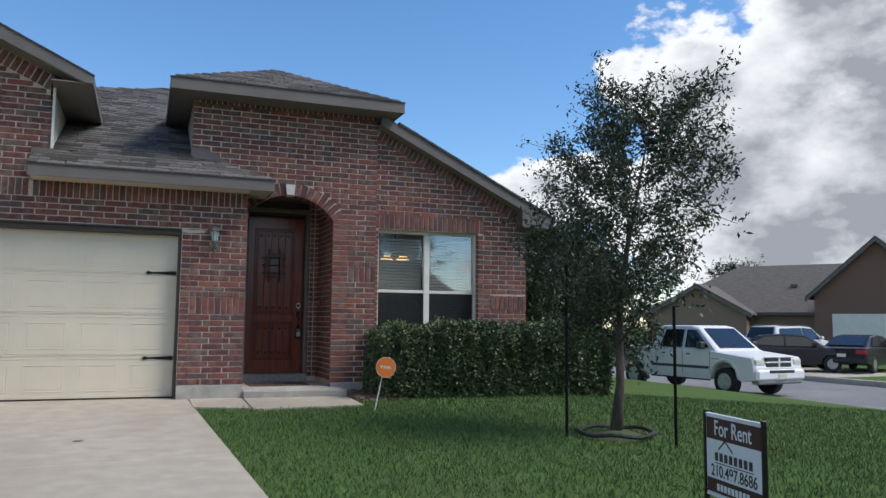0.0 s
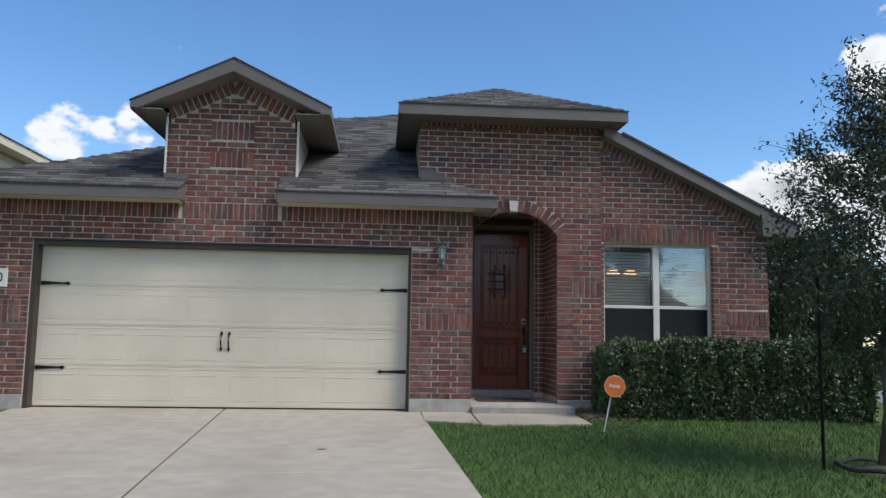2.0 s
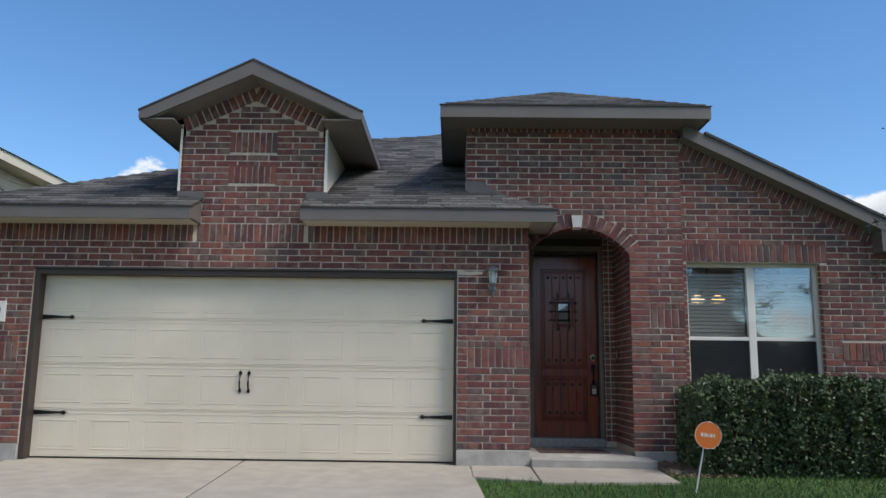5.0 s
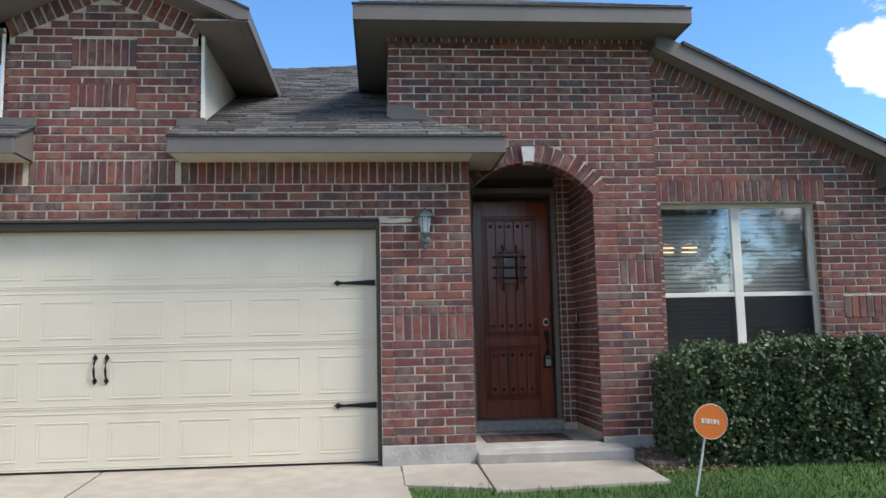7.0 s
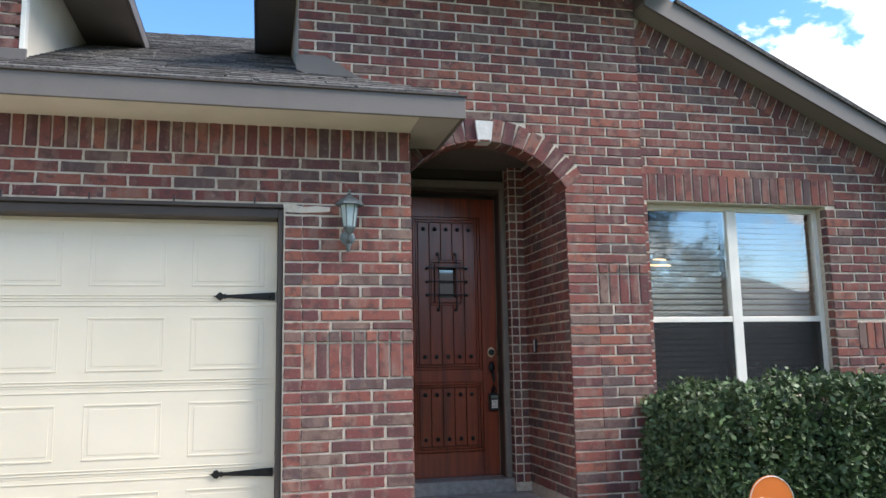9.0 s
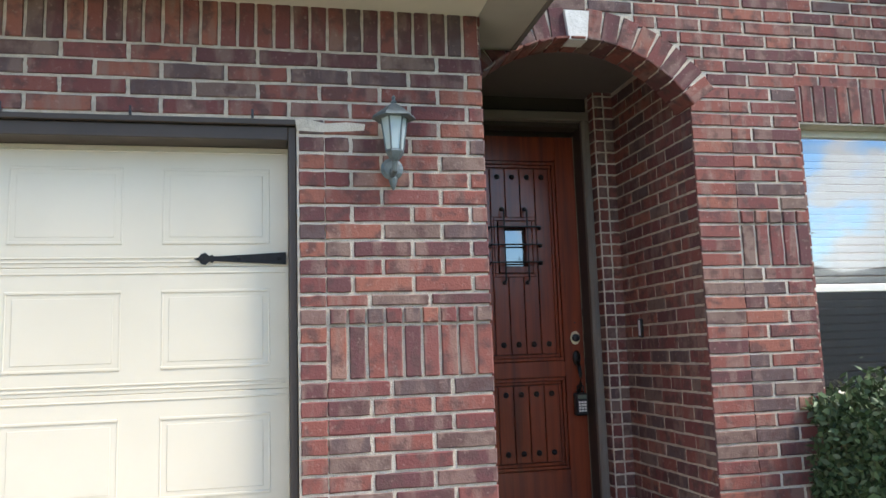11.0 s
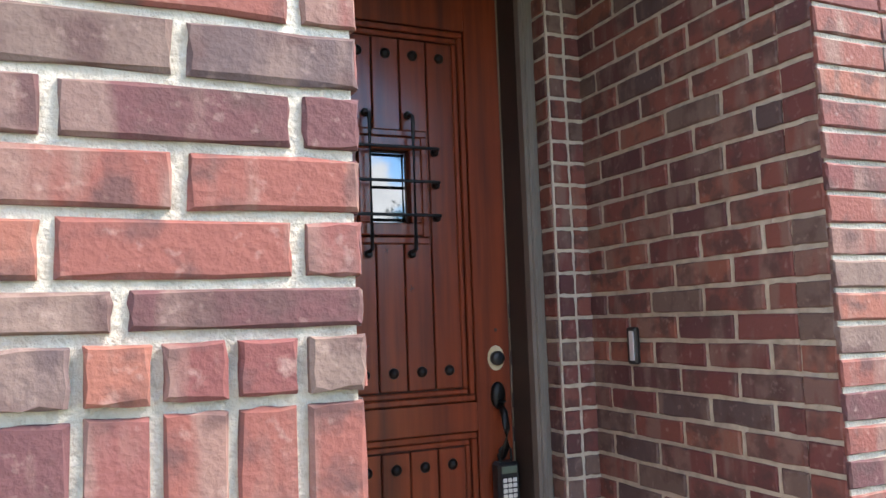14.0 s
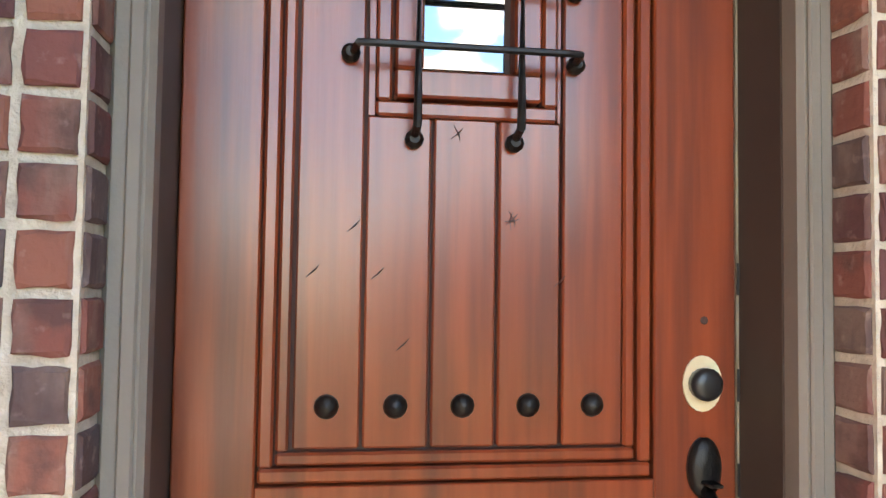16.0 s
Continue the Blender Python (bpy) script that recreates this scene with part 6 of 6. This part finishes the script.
def far_house(name, label, m, w, d, eave, ridge, gable, brick, door):
    """A single-storey house; its front faces -y before it is turned."""
    t = thing(name, label, "house", m)
    wl = mat(name + " wall", brick, 0.9, col2=tuple(c * 0.7 for c in brick), scale=14, bump=0.3, stretch=(1, 1, 3))
    part("wall", box((-w / 2, 0, -0.6), (w / 2, d, eave)), wl, t)
    o = 0.45
    part("roof", prism([(-w / 2 - o, -o, eave), (w / 2 + o, -o, eave), (w / 2 + o, -o, eave + 0.02), (-w / 2 - o, -o, eave + 0.02)], (0, 1, 0), d + 2 * o), TRIM, t)
    bm = bmesh.new()
    a = [bm.verts.new(p) for p in ((-w / 2 - o, -o, eave + 0.02), (w / 2 + o, -o, eave + 0.02), (w / 2 + o, d + o, eave + 0.02), (-w / 2 - o, d + o, eave + 0.02))]
    r0, r1 = bm.verts.new((-w / 2 + d * 0.45, d / 2, ridge)), bm.verts.new((w / 2 - d * 0.45, d / 2, ridge))
    bm.faces.new((a[0], a[1], r1, r0)); bm.faces.new((a[1], a[2], r1)); bm.faces.new((a[2], a[3], r0, r1)); bm.faces.new((a[3], a[0], r0)); bm.faces.new(a[::-1])
    part("roof", bm, NROOF, t, "weathered brown shingle roof")
    part("fascia", box((-w / 2 - o, -o - 0.02, eave - 0.16), (w / 2 + o, -o, eave + 0.02)), TRIM, t)
    part("roof_vent", box((0.4, d * 0.22, eave + (ridge - eave) * 0.5), (0.8, d * 0.28, eave + (ridge - eave) * 0.5 + 0.22), 0.02), TRIM, t)
    if gable:
        gx0, gx1, gh, proj = gable
        gm = (gx0 + gx1) / 2
        part("gable_wall", prism([(gx0, -proj, -0.6), (gx1, -proj, -0.6), (gx1, -proj, eave), (gm, -proj, gh), (gx0, -proj, eave)], (0, 1, 0), proj), wl, t)
        for s, xe in ((-1, gx0 - 0.4), (1, gx1 + 0.4)):
            ze = eave - 0.4 * (gh - eave) / ((gx1 - gx0) / 2)
            part("gable_roof", prism([(gm, -proj - 0.4, gh + 0.16), (xe, -proj - 0.4, ze + 0.16), (xe, -proj - 0.4, ze + 0.04), (gm, -proj - 0.4, gh + 0.04)], (0, 1, 0), d * 0.5 + proj), NROOF, t)
            part("rake", prism([(gm, -proj - 0.42, gh + 0.05), (xe, -proj - 0.42, ze + 0.05), (xe, -proj - 0.42, ze - 0.14), (gm, -proj - 0.42, gh - 0.14)], (0, 1, 0), 0.03), TRIM, t)
        if door:
            dd = part("garage_door", box((gm - 2.3, -proj - 0.03, -0.6), (gm + 2.3, -proj, eave - 1.15), 0.01), door, t, "closed garage door")
            for z in range(1, 4):
                part("section_line", box((gm - 2.3, -proj - 0.036, -0.6 + z * 0.58), (gm + 2.3, -proj - 0.03, -0.58 + z * 0.58)), TRIM, dd)
    w0 = part("window", box((-w / 2 + 1.0, -0.04, 0.3), (-w / 2 + 2.2, 0.0, 1.7), 0.01), WHITE, t)
    part("pane", box((-w / 2 + 1.07, -0.05, 0.37), (-w / 2 + 2.13, -0.04, 1.63)), CARGLASS, w0)


# ---- build ----
wall_garage()
wall_tower()
entry_ceiling()
wall_window()
house_roof()
ground_all()
garage_door()
wall_lantern(-0.418, 2.185, "garage lanterns")
wall_lantern(-6.275, 2.16, "garage lanterns")
number_plaque()
front_window()
front_door()
doorbell()
orange_sign()
rent_sign()
cx, cy, cg = tree_dressing()
tree("young_oak_tree", "young live oak with small dark leaves in the lawn", (cx, cy, cg), 3.55, 0.95, 11, 25000, 0.060, 44, 0.045, 0.22, 0.45)
hedge("clipped dark green evergreen hedge below the window", 1.78, 5.35, -0.62, 0.34, 1.0, 3, 60000)
tree("side_tree", "dense dark tree beyond the house corner", (6.4, 4.5, ground_z(6.4, 4.5)), 3.1, 1.5, 21, 26000, 0.10, 40, 0.07, 0.12)
tree("side_tree", "dense dark tree beyond the house corner", (8.6, 8.5, ground_z(8.6, 4.5)), 3.3, 1.7, 22, 24000, 0.12, 40, 0.07, 0.12)
tree("side_tree", "broad dark tree behind the oak", (11.6, 12.0, ground_z(11.6, 4.5)), 3.4, 1.8, 23, 22000, 0.13, 40, 0.07, 0.10)
tree("side_tree", "bushy dark tree between the oak and the street", (9.3, 6.0, ground_z(9.3, 4.5)), 2.7, 1.1, 24, 16000, 0.10, 36, 0.06, 0.08)
tree("far_tree", "pale far tree behind the roofs", (45, 42, -0.8), 7.0, 2.2, 31, 5000, 0.22, 24, 0.12, 0.3)
pickup(Matrix.Translation((14.5, 8.7, -0.90)) @ Matrix.Rotation(radians(-82), 4, "Z"))
saloon("black_car", "black saloon parked in the far driveway", Matrix.Translation((26.1, 13.0, -0.74)) @ Matrix.Rotation(radians(24), 4, "Z"), (0.012, 0.013, 0.016))
saloon("dark_car", "dark compact car parked across the street", Matrix.Translation((23.2, 13.9, -0.74)) @ Matrix.Rotation(radians(-38), 4, "Z"), (0.02, 0.016, 0.02))
saloon("white_suv", "white sport utility car parked in the far driveway", Matrix.Translation((25.8, 16.4, -0.74)) @ Matrix.Rotation(radians(12), 4, "Z"), (0.7, 0.7, 0.7), True)
neighbour_house()
far_house("tan_brick_house", "low tan brick house with a hip roof across the street", Matrix.Translation((36.3, 28.0, -0.7)) @ Matrix.Rotation(radians(-56), 4, "Z"), 17, 11, 2.6, 6.0, (-7.5, -1.5, 4.3, 1.5), (0.30, 0.21, 0.15), None)
far_house("red_brick_house", "red brick house with a front gable and white garage door", Matrix.Translation((39.8, 18.2, -0.7)) @ Matrix.Rotation(radians(-58), 4, "Z"), 14, 11, 3.6, 7.2, (-7.0, -0.6, 6.5, 2.5), (0.23, 0.13, 0.10), WHITE)
for hx, hr in ((-9.0, 6.2), (8.5, 6.6), (25.0, 6.2), (41.5, 6.6)):
    far_house("opposite_house", "brick house with hip roof facing across the road", Matrix.Translation((hx, -27.5, -0.6)) @ Matrix.Rotation(radians(180), 4, "Z"), 13, 11, 2.9, hr, (-5.5, 0.5, 5.0, 1.5), (0.20, 0.13, 0.10), WHITE)
for tx in (-17.5, 17.0):
    tree("street_tree", "leafy tree across the road", (tx, -23.5, -0.7), 6.5, 2.0, int(40 + tx), 5000, 0.2, 26, 0.12, 0.3)
fd = setting(obj("far_driveway", box((21.2, 10.5, -0.9), (36, 20.5, -0.752), 0.01), CONCRETE), "pale concrete driveway across the street", "driveway")
grass()
leaf_litter()
